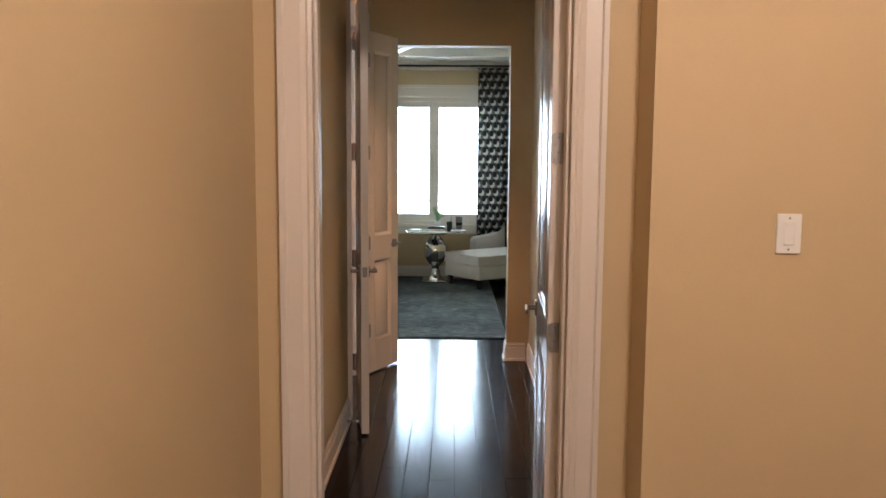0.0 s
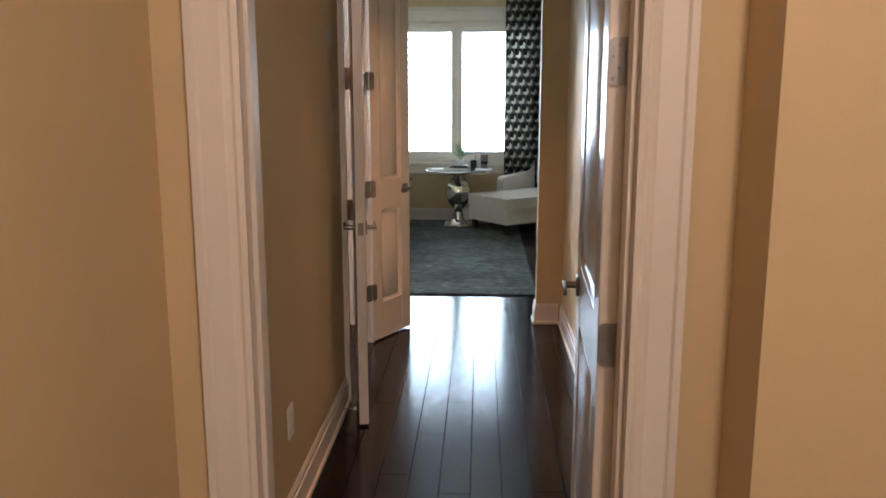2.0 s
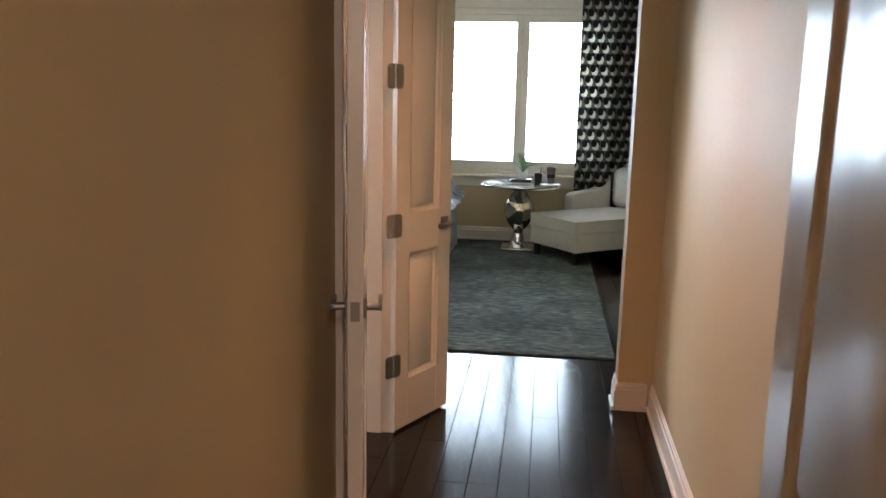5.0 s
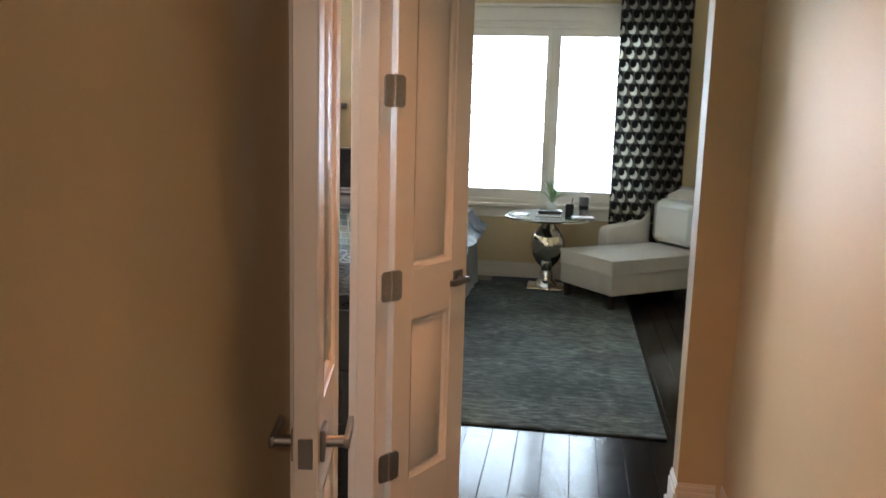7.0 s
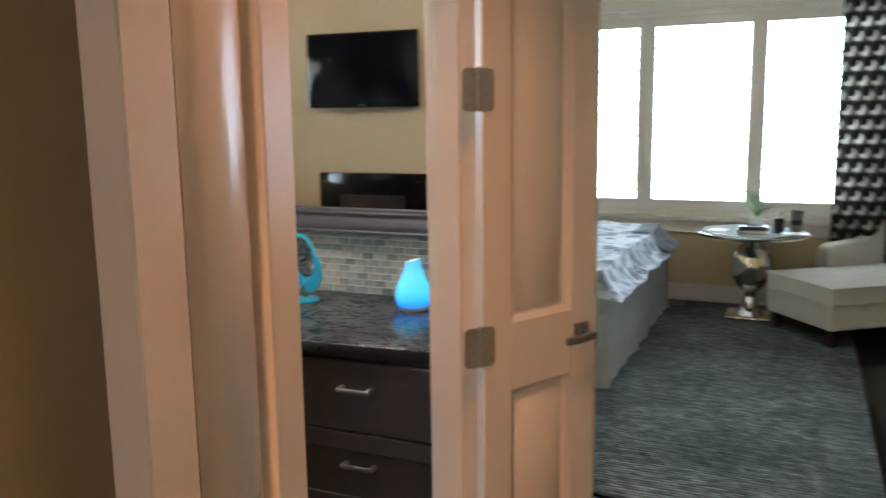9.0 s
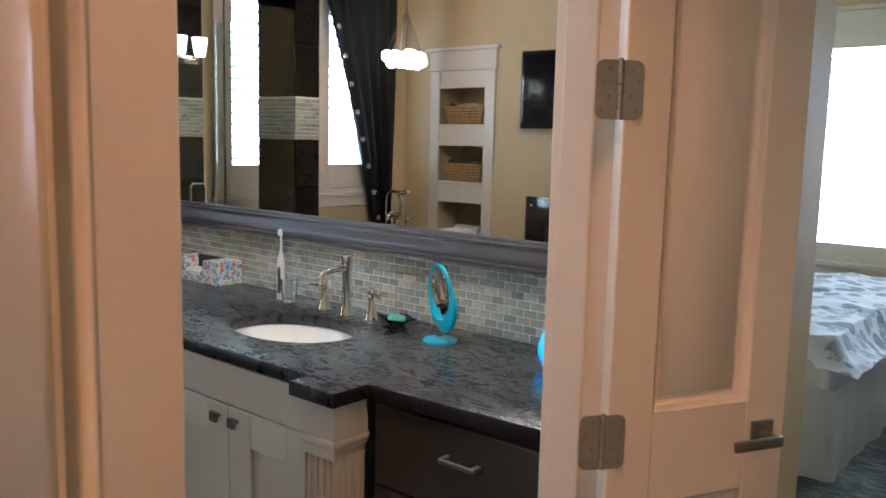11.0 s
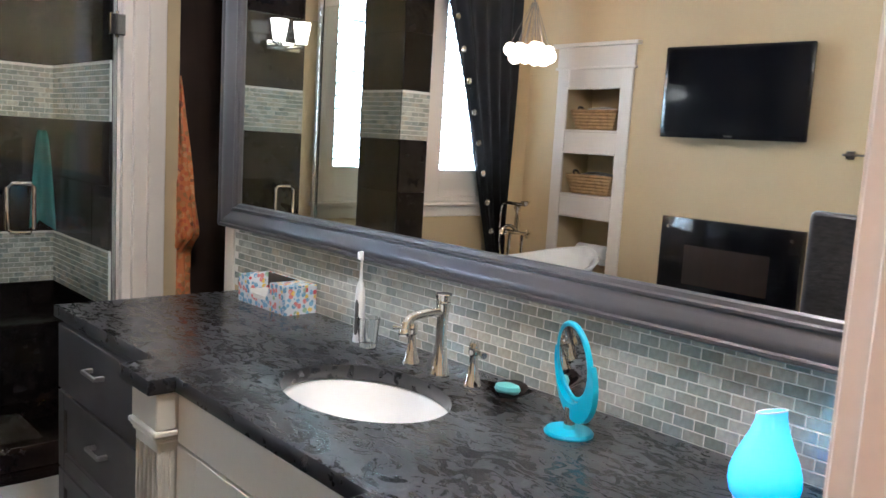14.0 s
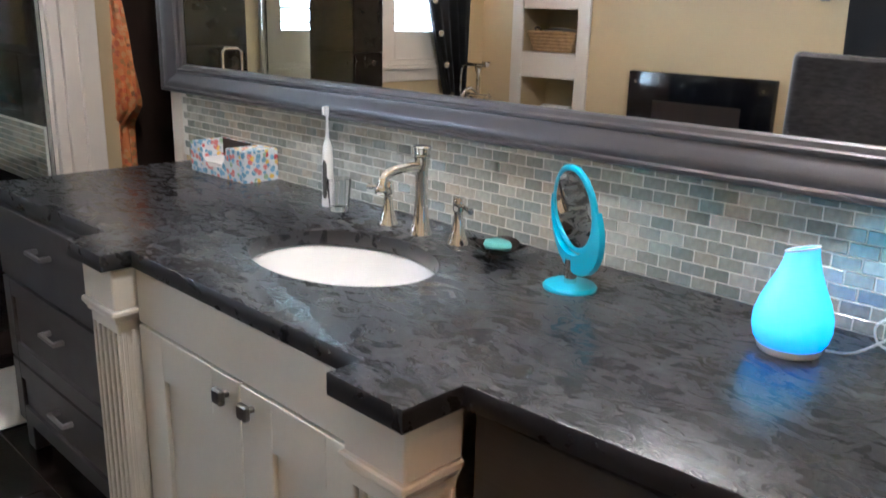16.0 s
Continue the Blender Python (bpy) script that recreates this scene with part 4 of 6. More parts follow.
part("duvet", sheet_bm(duvet, 70, 80, 0.012), DUVET, bed)
part("throw", sheet_bm(lambda u, v: (lambda p: (p[0] + 0.012, p[1], p[2] + 0.016))(duvet(0.86 + 0.14 * u, 0.72 + 0.26 * v)), 20, 24, 0.01), VELVET, bed, "dark folded throw at the corner")

# ceiling fan
fan = thing("ceiling_fan", (-0.75, 9.95, 2.62), "white ceiling fan with four blades", "ceiling fan")
part("motor", lathe_bm([(0.05, -0.05), (0.10, -0.03), (0.11, 0.03), (0.08, 0.07), (0.02, 0.08)], 32), WHITE, fan)
part("downrod", lathe_bm([(0.012, 0.08), (0.012, 0.42)], 14), WHITE, fan)
part("canopy", lathe_bm([(0.02, 0.36), (0.06, 0.40), (0.065, 0.43)], 24), WHITE, fan)
part("light_bowl", lathe_bm([(0.001, -0.13), (0.06, -0.12), (0.10, -0.08), (0.105, -0.05)], 28), WHITE, fan)
for k in range(4):
    m = pose(0, 0, 0.0, 0, 0, 20 + 90 * k)
    bl = part("blade", box_bm((0.16, -0.065, -0.004), (0.66, 0.065, 0.004), 0.003), WHITE, fan, at=m @ pose(0, 0, 0, 10))
    part("blade_iron", box_bm((0.08, -0.02, -0.006), (0.20, 0.02, 0.0), 0.002), NICKEL, bl)

# ---- vanity ----
CT, CB = 0.872, 0.832             # counter's top and underside
VX0, VX1 = -3.36, -0.835          # vanity's ends
PL0, PL1, PR0, PR1 = -2.580, -2.424, -1.612, -1.472   # pilasters
SINK = (-2.09, 7.43, 0.245, 0.180)


def counter_bm():
    out = [(VX0 - 0.015, YN - 0.002), (VX0 - 0.015, 7.10), (PL0 - 0.02, 7.125), (PL0 - 0.02, 7.030), (PL1 + 0.008, 7.030), (PL1 + 0.008, 7.098), (PR0 - 0.008, 7.098), (PR0 - 0.008, 7.030), (PR1 + 0.02, 7.030), (PR1 + 0.02, 7.150), (VX1, 7.185), (VX1, YN - 0.002)]
    hole = [(SINK[0] + SINK[2] * math.cos(2 * math.pi * k / 64), SINK[1] + SINK[3] * math.sin(2 * math.pi * k / 64)) for k in range(64)]
    bm = bm_new()
    es = []
    for loop in (out, hole):
        vs = [bm.verts.new((x, y, CB)) for x, y in loop]
        es += [bm.edges.new((vs[i], vs[(i + 1) % len(vs)])) for i in range(len(vs))]
    bmesh.ops.triangle_fill(bm, use_beauty=True, use_dissolve=False, edges=es)
    top = bmesh.ops.extrude_face_region(bm, geom=list(bm.faces))
    bmesh.ops.translate(bm, vec=(0, 0, CT - CB), verts=[v for v in top["geom"] if isinstance(v, bmesh.types.BMVert)])
    bmesh.ops.recalc_face_normals(bm, faces=bm.faces)
    rim = [e for e in bm.edges if len(e.link_faces) == 2 and e.calc_face_angle(0) > 1.2 and abs(e.verts[0].co.z - e.verts[1].co.z) < 1e-5]
    bmesh.ops.bevel(bm, geom=rim, offset=0.0035, segments=2, profile=0.5, affect="EDGES")
    return bm


counter = part("vanity_countertop", counter_bm(), GRANITE)
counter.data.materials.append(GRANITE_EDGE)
# faces that don't look up take the shade-darkened granite
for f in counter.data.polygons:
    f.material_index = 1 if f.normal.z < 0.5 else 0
tagged(counter, "dark grey leathered granite countertop with bumped-out front corners", "countertop")


def shaker_front(name, w, h, parent, mat, at, frame_w=0.055):
    """A shaker front facing -y, its lower left corner at the origin."""
    ob = part(name, box_bm((frame_w - 0.002, -0.009, frame_w - 0.002), (w - frame_w + 0.002, -0.001, h - frame_w + 0.002)), mat, parent, at=at)
    for nm, lo, hi in (("stile", (0, -0.02, 0), (frame_w, 0, h)), ("stile", (w - frame_w, -0.02, 0), (w, 0, h)), ("rail", (frame_w, -0.0197, 0), (w - frame_w, 0, frame_w)), ("rail", (frame_w, -0.0197, h - frame_w), (w - frame_w, 0, h))):
        part(nm, box_bm(lo, hi, 0.0018), mat, ob)
    return ob


def bar_pull(parent, x, z, y=-0.02):
    """A square bar pull that stands off two posts."""
    bm = boxes_bm(((x - 0.055, y - 0.034, z - 0.006), (x + 0.055, y - 0.024, z + 0.006)), bevel=0.002)
    for s in (-1, 1):
        add_box(bm, (x + s * 0.048 - 0.007, y - 0.026, z - 0.007), (x + s * 0.048 + 0.007, y, z + 0.007), 0.0015)
    return part("pull", bm, HINGE_METAL, parent, "dull nickel bar pull")


def drawer_unit(name, x0, x1, y, label):
    u = thing(name, (x0, y, 0), label, "cabinet", "vanity drawer units")
    w, d = x1 - x0, YN - y - 0.004
    part("carcass", boxes_bm(((0, 0, 0.10), (w, d, CB - 0.003)), ((0.03, 0.06, 0.0), (w - 0.03, d, 0.10)), bevel=0.002), GREY_CAB, u)
    part("foot", box_bm((0.0, 0.0, 0.0), (0.06, 0.05, 0.10), 0.002), GREY_CAB, u)
    part("foot", box_bm((w - 0.06, 0.0, 0.0), (w, 0.05, 0.10), 0.002), GREY_CAB, u)
    z = 0.115
    for k, h in enumerate((0.215, 0.270, 0.225)):
        if k < 2:
            f = shaker_front("drawer_front", w - 0.03, h - 0.008, u, GREY_CAB, pose(0.015, 0, z))
        else:
            f = part("drawer_front", box_bm((0, -0.02, 0), (w - 0.03, 0, h - 0.008), 0.002), GREY_CAB, u, at=pose(0.015, 0, z))
        bar_pull(f, (w - 0.03) / 2, h * 0.60, -0.02 if k == 2 else -0.009)
        z += h
    return u


drawer_unit("drawer_cabinet", VX0, PL0 - 0.004, 7.125, "charcoal stained three-drawer vanity cabinet with nickel pulls")
drawer_unit("drawer_cabinet", PR1 + 0.004, VX1 - 0.003, 7.20, "charcoal stained three-drawer vanity cabinet beside the door")

sc = thing("sink_cabinet", (PL1 + 0.002, 7.125, 0), "cream painted sink cabinet with two shaker doors", "cabinet")
SW = PR0 - PL1 - 0.004
part("carcass", boxes_bm(((0, 0.001, 0.10), (0.018, 0.68, CB - 0.003)), ((SW - 0.018, 0.001, 0.10), (SW, 0.68, CB - 0.003)), ((0.018, 0.001, 0.10), (SW - 0.018, 0.68, 0.12)), ((0.018, 0.66, 0.12), (SW - 0.018, 0.68, CB - 0.003)), ((0.018, 0.001, CB - 0.18), (SW - 0.018, 0.012, CB - 0.003)), ((0.02, 0.05, 0.0), (SW - 0.02, 0.6, 0.10))), CREAM, sc)
part("apron_panel", box_bm((0.006, -0.018, 0.703), (SW - 0.006, 0.0, 0.826), 0.002), CREAM, sc)
for k in (0, 1):
    seam = SW / 2 + 0.022
    dw = seam - 0.008 if k == 0 else SW - seam - 0.008
    d = shaker_front("cabinet_door", dw, 0.577, sc, CREAM, pose(0.006 if k == 0 else seam + 0.002, 0, 0.120), 0.105)
    kx = dw - 0.043 if k == 0 else 0.043
    bm = box_bm((kx - 0.016, -0.048, 0.524), (kx + 0.016, -0.034, 0.556), 0.003)
    add_lathe(bm, [(0.007, 0), (0.007, 0.016)], 12, pose(kx, -0.034, 0.540, -90))
    part("knob", bm, NICKEL, d, "square brushed nickel knob")


def pilaster(x0, x1):
    p = thing("pilaster", ((x0 + x1) / 2, 7.055, 0), "cream fluted corner pilaster under the countertop", "pilaster", "vanity pilasters")
    w = (x1 - x0) / 2
    part("cap_block", box_bm((-w, 0, 0.735), (w, 0.12, CB - 0.003), 0.003), CREAM, p)
    part("collar", boxes_bm(((-w - 0.006, -0.008, 0.720), (w + 0.006, 0.12, 0.735)), ((-w + 0.002, 0.001, 0.702), (w - 0.002, 0.12, 0.712)), ((-w - 0.002, -0.003, 0.712), (w + 0.002, 0.12, 0.720)), bevel=0.003), CREAM, p)
    # fluted shaft: ridges stand proud of a core
    part("shaft", box_bm((-w + 0.012, 0.018, 0.11), (w - 0.012, 0.12, 0.702), 0.001), CREAM, p)
    n, ww = 5, 2 * (w - 0.008)
    for k in range(n + 1):
        cx = -w + 0.008 + ww * k / n
        hw = 0.009 if k in (0, n) else 0.0055
        part("flute_ridge", box_bm((max(-w + 0.008, cx - hw), 0.008, 0.135), (min(w - 0.008, cx + hw), 0.0185, 0.675), 0.002), CREAM, p)
    part("flute_head", box_bm((-w + 0.008, 0.008, 0.675), (w - 0.008, 0.0185, 0.702), 0.002), CREAM, p)
    part("flute_foot", box_bm((-w + 0.008, 0.008, 0.11), (w - 0.008, 0.0185, 0.135), 0.002), CREAM, p)
    for k in range(5):
        cy = 0.022 + 0.022 * k
        for s in (-1, 1):
            lo, hi = sorted((s * (w - 0.0125), s * (w - 0.007)))
            part("side_ridge", box_bm((lo, cy - 0.005, 0.135), (hi, cy + 0.005, 0.680), 0.0015), CREAM, p)
    part("plinth", box_bm((-w, 0, 0), (w, 0.12, 0.11), 0.004), CREAM, p)


pilaster(PL0, PL1)
pilaster(PR0, PR1)

sink = thing("undermount_sink", (SINK[0], SINK[1], CB - 0.001), "white oval undermount porcelain basin", "sink")
prof = [(1.10, 0.0), (1.02, -0.002), (1.0, -0.010), (0.95, -0.05), (0.82, -0.095), (0.55, -0.125), (0.20, -0.135), (0.10, -0.136)]
bm = bm_new()
rings = [[bm.verts.new((SINK[2] * r * math.cos(2 * math.pi * k / 64), SINK[3] * r * math.sin(2 * math.pi * k / 64), z)) for k in range(64)] for r, z in prof]
for a, b in zip(rings, rings[1:]):
    for k in range(64):
        bm.faces.new((a[k], a[(k + 1) % 64], b[(k + 1) % 64], b[k]))
bm.faces.new(rings[-1])
part("basin", bm, PORCELAIN, sink)
part("drain", lathe_bm([(0.030, -0.1355), (0.028, -0.131), (0.018, -0.131), (0.016, -0.134)], 28), CHROME, sink)

# backsplash: each glass tile a piece
splash = tagged(part("wall_backsplash", box_bm((-3.50, YN - 0.0082, CT), (VX1, YN - 0.001, 1.16)), GROUT), "backsplash of iridescent glass tiles in running bond", "backsplash", kind="structure")
TW, TH, TG = 0.0515, 0.0262, 0.0027
tile_me = mesh_of("tile", box_bm((TG / 2, -0.0035, TG / 2), (TW - TG / 2, 0.0, TH - TG / 2), 0.0012), MOSAIC)
half_me = mesh_of("tile", box_bm((TG / 2, -0.0035, TG / 2), (TW / 2 - TG / 2, 0.0, TH - TG / 2), 0.0012), MOSAIC)
far_tiles = bm_new()
for r in range(10):
    x = VX1 - 0.001
    if r % 2:
        ob = new("tile", half_me)
        ob.parent = splash
        ob.location = (x - TW / 2, YN - 0.006, CT + 0.001 + r * TH)
        x -= TW / 2
    while x - TW > -3.495:
        x -= TW
        if x > -2.33:
            ob = new("tile", tile_me)
            ob.parent = splash
            ob.matrix_basis = pose(x, YN - 0.006 - rng.uniform(0, 0.0006), CT + 0.001 + r * TH, rng.uniform(-1.2, 1.2), 0, rng.uniform(-0.8, 0.8))
        else:
            add_box(far_tiles, (x + TG / 2, YN - 0.0095, CT + 0.001 + r * TH + TG / 2), (x + TW - TG / 2, YN - 0.006, CT + 0.001 + (r + 1) * TH - TG / 2))
tagged(part("tile_field", far_tiles, MOSAIC, splash), kind="stuff")

# framed mirror
MX0, MX1, MZ0, MZ1, FW, FH = -3.575, -0.86, 1.10, 2.55, 0.125, 0.098
mir = thing("vanity_mirror", (0, YN - 0.001, 0), "wall mirror in a wide moulded pewter-grey frame", "mirror")
part("silvered_glass", box_bm((MX0 + FW - 0.02, -0.012, MZ0 + FH - 0.02), (MX1 - FW + 0.02, -0.004, MZ1 - FH + 0.02)), MIRROR, mir)
fprof = [(0.0, 0.0), (0.0, 0.040), (0.006, 0.048), (0.016, 0.048), (0.022, 0.042), (0.030, 0.043), (0.050, 0.038), (0.072, 0.028), (0.088, 0.026), (0.093, 0.031), (0.101, 0.031), (0.106, 0.024), (0.119, 0.021), (0.125, 0.013), (0.125, 0.0)]


def frame_side(a, b, c, d, name):
    """One mitred side of the frame, from corner a to b (outer), d to c (inner)."""
    bm = bm_new()
    rows = []
    for u, h in fprof:
        f = u / FW
        rows.append([bm.verts.new((p[0] + (q[0] - p[0]) * f, -h, p[1] + (q[1] - p[1]) * f)) for p, q in ((a, d), (b, c))])
    for r0, r1 in zip(rows, rows[1:]):
        bm.faces.new((r0[0], r0[1], r1[1], r1[0]))
    part(name, bm, PEWTER, mir)


o = [(MX0, MZ0), (MX1, MZ0), (MX1, MZ1), (MX0, MZ1)]
i_ = [(MX0 + FW, MZ0 + FH), (MX1 - FW, MZ0 + FH), (MX1 - FW, MZ1 - FH), (MX0 + FW, MZ1 - FH)]
for k in range(4):
    frame_side(o[k], o[(k + 1) % 4], i_[(k + 1) % 4], i_[k], "frame_side")

# faucet
BELL = [(0.026, 0.0), (0.026, 0.004), (0.022, 0.012), (0.015, 0.035), (0.011, 0.060), (0.0105, 0.080)]
fa = thing("basin_faucet", (-2.105, 7.685, CT), "polished nickel widespread faucet with a tall flared spout", "faucet")
body = part("body", lathe_bm([(0.029, 0.0), (0.029, 0.005), (0.024, 0.016), (0.018, 0.05), (0.0150, 0.09), (0.0150, 0.15), (0.018, 0.185), (0.020, 0.190), (0.020, 0.194), (0.017, 0.196), (0.019, 0.200), (0.023, 0.214), (0.021, 0.217), (0.001, 0.217)], 28), CHROME, fa)
part("spout", tube_bm(smooth_path([(0, -0.008, 0.168), (0, -0.05, 0.170), (0, -0.095, 0.166), (0, -0.118, 0.155), (0, -0.126, 0.135)]), 0.0115, 14), CHROME, fa)
part("nozzle", lathe_bm([(0.014, 0.118), (0.016, 0.122), (0.016, 0.130), (0.0115, 0.138)], 18, pose(0, -0.126, 0)), CHROME, fa)
for x in (-0.125, 0.120):
    hd = thing("faucet_handle", (-2.105 + x, 7.690, CT), "polished nickel lever handle with a flared foot", "faucet handle", "basin faucet handles")
    part("foot", lathe_bm(BELL, 24), CHROME, hd)
    part("hub", lathe_bm([(0.0125, 0.080), (0.014, 0.084), (0.014, 0.104), (0.012, 0.112), (0.001, 0.113)], 20), CHROME, hd)
    s = -1 if x < 0 else 1
    part("lever", tube_bm([(0, 0, 0.095), (s * 0.035, -0.012, 0.094), (s * 0.052, -0.018, 0.092), (s * 0.056, -0.019, 0.092)], [0.005, 0.0055, 0.0075, 0.0085], 12), CHROME, hd)

# things on the counter
tb = thing("toothbrush", (-2.492, 7.700, CT), "white electric toothbrush standing on its handle", "toothbrush")
part("handle", lathe_bm([(0.0165, 0), (0.0175, 0.004), (0.0155, 0.03), (0.0155, 0.12), (0.0135, 0.160), (0.0085, 0.180), (0.006, 0.185)], 24), WHITE, tb)
part("grip_panel", lathe_bm([(0.0080, 0.022), (0.0095, 0.035), (0.0095, 0.115), (0.007, 0.130)], 14, pose(0.002, -0.0085, 0), 0.9), GREY_CAB, tb, "grey button panel")
part("neck", lathe_bm([(0.0058, 0.185), (0.0040, 0.220), (0.0035, 0.248)], 14), WHITE, tb)
hd = part("brush_head", box_bm((-0.006, -0.005, 0.245), (0.006, 0.004, 0.274), 0.003, 2), WHITE, tb)
part("bristles", box_bm((-0.005, -0.014, 0.250), (0.005, -0.005, 0.272), 0.001), WHITE, hd)
gl = thing("drinking_glass", (-2.428, 7.688, CT), "small clear fluted tumbler beside the basin", "glass")
part("tumbler", lathe_bm([(0.024, 0.0), (0.026, 0.003), (0.034, 0.088), (0.0325, 0.0885), (0.0315, 0.086), (0.0235, 0.014), (0.001, 0.012)], 14), CLEAR, gl)

nb = thing("napkin_box", pose(-3.045, 7.742, CT, 0, 0, 1.5), "flower-printed card napkin box with a scooped opening", "napkin box")
BW, BD, BH = 0.155, 0.062, 0.098
bm = bm_new()
add_box(bm, (-BW, -BD, 0), (BW, BD, 0.004))
add_box(bm, (-BW, BD - 0.004, 0.004), (BW, BD, BH))
add_box(bm, (-BW, -BD + 0.004, 0.004), (-BW + 0.004, BD - 0.004, BH))
add_box(bm, (BW - 0.004, -BD + 0.004, 0.004), (BW, BD - 0.004, BH))
front = prism_bm([(-BW, 0), (BW, 0), (BW, BH), (0.055, BH), (0.040, 0.055), (0.022, 0.030), (-0.05, 0.026), (-0.075, 0.045), (-0.095, BH), (-BW, BH)], 0, 0.004)
bmesh.ops.transform(front, matrix=pose(0, -BD + 0.004, 0.0, 90), verts=front.verts)
tmp = bpy.data.meshes.new("tmp")
front.to_mesh(tmp)
front.free()
bm.from_mesh(tmp)
bpy.data.meshes.remove(tmp)
add_box(bm, (0.055, -BD + 0.004, BH - 0.004), (BW - 0.004, BD - 0.004, BH))
part("box", bm, FLORAL, nb)
# thin sheet on the back wall that carries the opening's shade
lin = bm_new()
add_box(lin, (-BW + 0.0045, BD - 0.0055, 0.005), (BW - 0.0045, BD - 0.0043, BH - 0.001))
part("liner", lin, SHADED_CARD, nb, "brown card inside, its colour darkened for the box's inner shade")
for k in range(4):
    part("napkin", box_bm((-BW + 0.008, -BD + 0.010, 0.006 + k * 0.009), (BW - 0.010, BD - 0.012, 0.0135 + k * 0.009), 0.002), TOWEL, nb)

sd = thing("soap_dish", pose(-1.862, 7.690, CT, 0, 0, 20), "dark bronze leaf-shaped soap dish on the counter", "soap dish")


def dish(u, v):
    a, r = 2 * math.pi * u, v
    wob = 1 + 0.10 * math.cos(4 * a) + 0.05 * math.sin(7 * a)
    return (0.068 * r * wob * math.cos(a), 0.056 * r * wob * math.sin(a), 0.006 + 0.022 * r ** 2.2 + 0.004 * r * math.cos(4 * a))


part("bowl", sheet_bm(dish, 40, 8, 0.003), DISH, sd)
part("foot_ring", lathe_bm([(0.028, 0.0), (0.026, 0.007)], 24), DISH, sd)
so = tagged(part("soap_bar", lathe_bm([(0.018, 0.0), (0.030, 0.006), (0.034, 0.014), (0.030, 0.023), (0.015, 0.028), (0.001, 0.029)], 28, None, 0.72), SOAP, None, at=pose(-1.862, 7.690, CT + 0.0105, 0, 0, 15)), "oval pale green soap bar in the bronze dish", "soap")

vm = thing("makeup_mirror", pose(-1.618, 7.630, CT, 0, 0, 0), "small round mirror on a bright cyan plastic stand", "mirror")
part("base", lathe_bm([(0.053, 0.0), (0.054, 0.004), (0.050, 0.009), (0.014, 0.012), (0.013, 0.012)], 40), CYAN, vm)
part("post", lathe_bm([(0.0125, 0.012), (0.0125, 0.060)], 20), CHROME, vm, "short chrome post")
yoke = bm_new()
rows = []
for k in range(41):
    f = k / 40
    a = math.radians(172 + 196 * f)
    wide = 0.004 + 0.040 * math.sin(math.pi * f ** 2.0) ** 1.2
    rows.append([yoke.verts.new((r * math.cos(a), y, 0.160 + r * math.sin(a))) for r, y in ((0.090, -0.008), (0.090 + wide, -0.006), (0.090 + wide, 0.006), (0.090, 0.008))])
for r0, r1 in zip(rows, rows[1:]):
    for m in range(4):
        yoke.faces.new((r0[m], r0[(m + 1) % 4], r1[(m + 1) % 4], r1[m]))
yoke.faces.new(rows[0])
yoke.faces.new(rows[-1][::-1])
TURN_M = pose(0, 0, 0, 0, 0, -27)
part("yoke", yoke, CYAN, vm, at=TURN_M)
MM = TURN_M @ pose(0, 0, 0.160, 6)
rim = part("rim", tube_bm([(0.081 * math.cos(2 * math.pi * k / 56), 0, 0.081 * math.sin(2 * math.pi * k / 56)) for k in range(56)], 0.0068, 10, True), CYAN, vm, at=MM)
for s in (-1, 1):
    part("disc", lathe_bm([(0.080, -0.0008), (0.080, 0.0008)], 56, pose(0, s * 0.003, 0, 90)), MIRROR, rim, "mirror glass")

df = thing("aroma_diffuser", (-1.186, 7.645, CT), "glowing blue teardrop aroma diffuser on the counter", "diffuser")
part("base_ring", lathe_bm([(0.048, 0.0), (0.050, 0.003), (0.052, 0.013)], 40), WHITE, df, "white base ring")
dp = [(0.052, 0.013), (0.058, 0.022), (0.0625, 0.040), (0.062, 0.060), (0.055, 0.085), (0.044, 0.110), (0.0335, 0.135), (0.0275, 0.156), (0.025, 0.172)]
bm = lathe_bm(dp, 48)
for v in bm.verts:
    if v.co.z > 0.12:
        v.co.z += 0.30 * v.co.x * (v.co.z - 0.12) / 0.052
part("shell", bm, GLOW, df, "glowing blue-white shell")
part("spout_lip", tube_bm([(0.0252 * math.cos(2 * math.pi * k / 28), 0.0252 * math.sin(2 * math.pi * k / 28), 0.172 + 0.30 * 0.0252 * math.cos(2 * math.pi * k / 28)) for k in range(28)], 0.0016, 6, True), WHITE, df)
coil = [(0.118 + 0.028 * math.cos(2.1 * math.pi * k / 6 + 0.6) + 0.004 * k, 0.085 + 0.004 * math.sin(k), 0.036 + (0.030 - 0.002 * k) * math.sin(2.1 * math.pi * k / 6 + 0.6)) for k in range(16)]
part("power_cord", tube_bm(smooth_path([(0.05, 0.025, 0.006), (0.085, 0.060, 0.004), *coil, (0.160, 0.100, 0.10), (0.142, 0.095, 0.17), (0.150, 0.095, 0.22), (0.168, 0.085, 0.30), (0.172, 0.10, 0.46), (0.168, 0.12, 0.58)], 5), 0.0021, 8), CABLE, df, "thin white power cord")

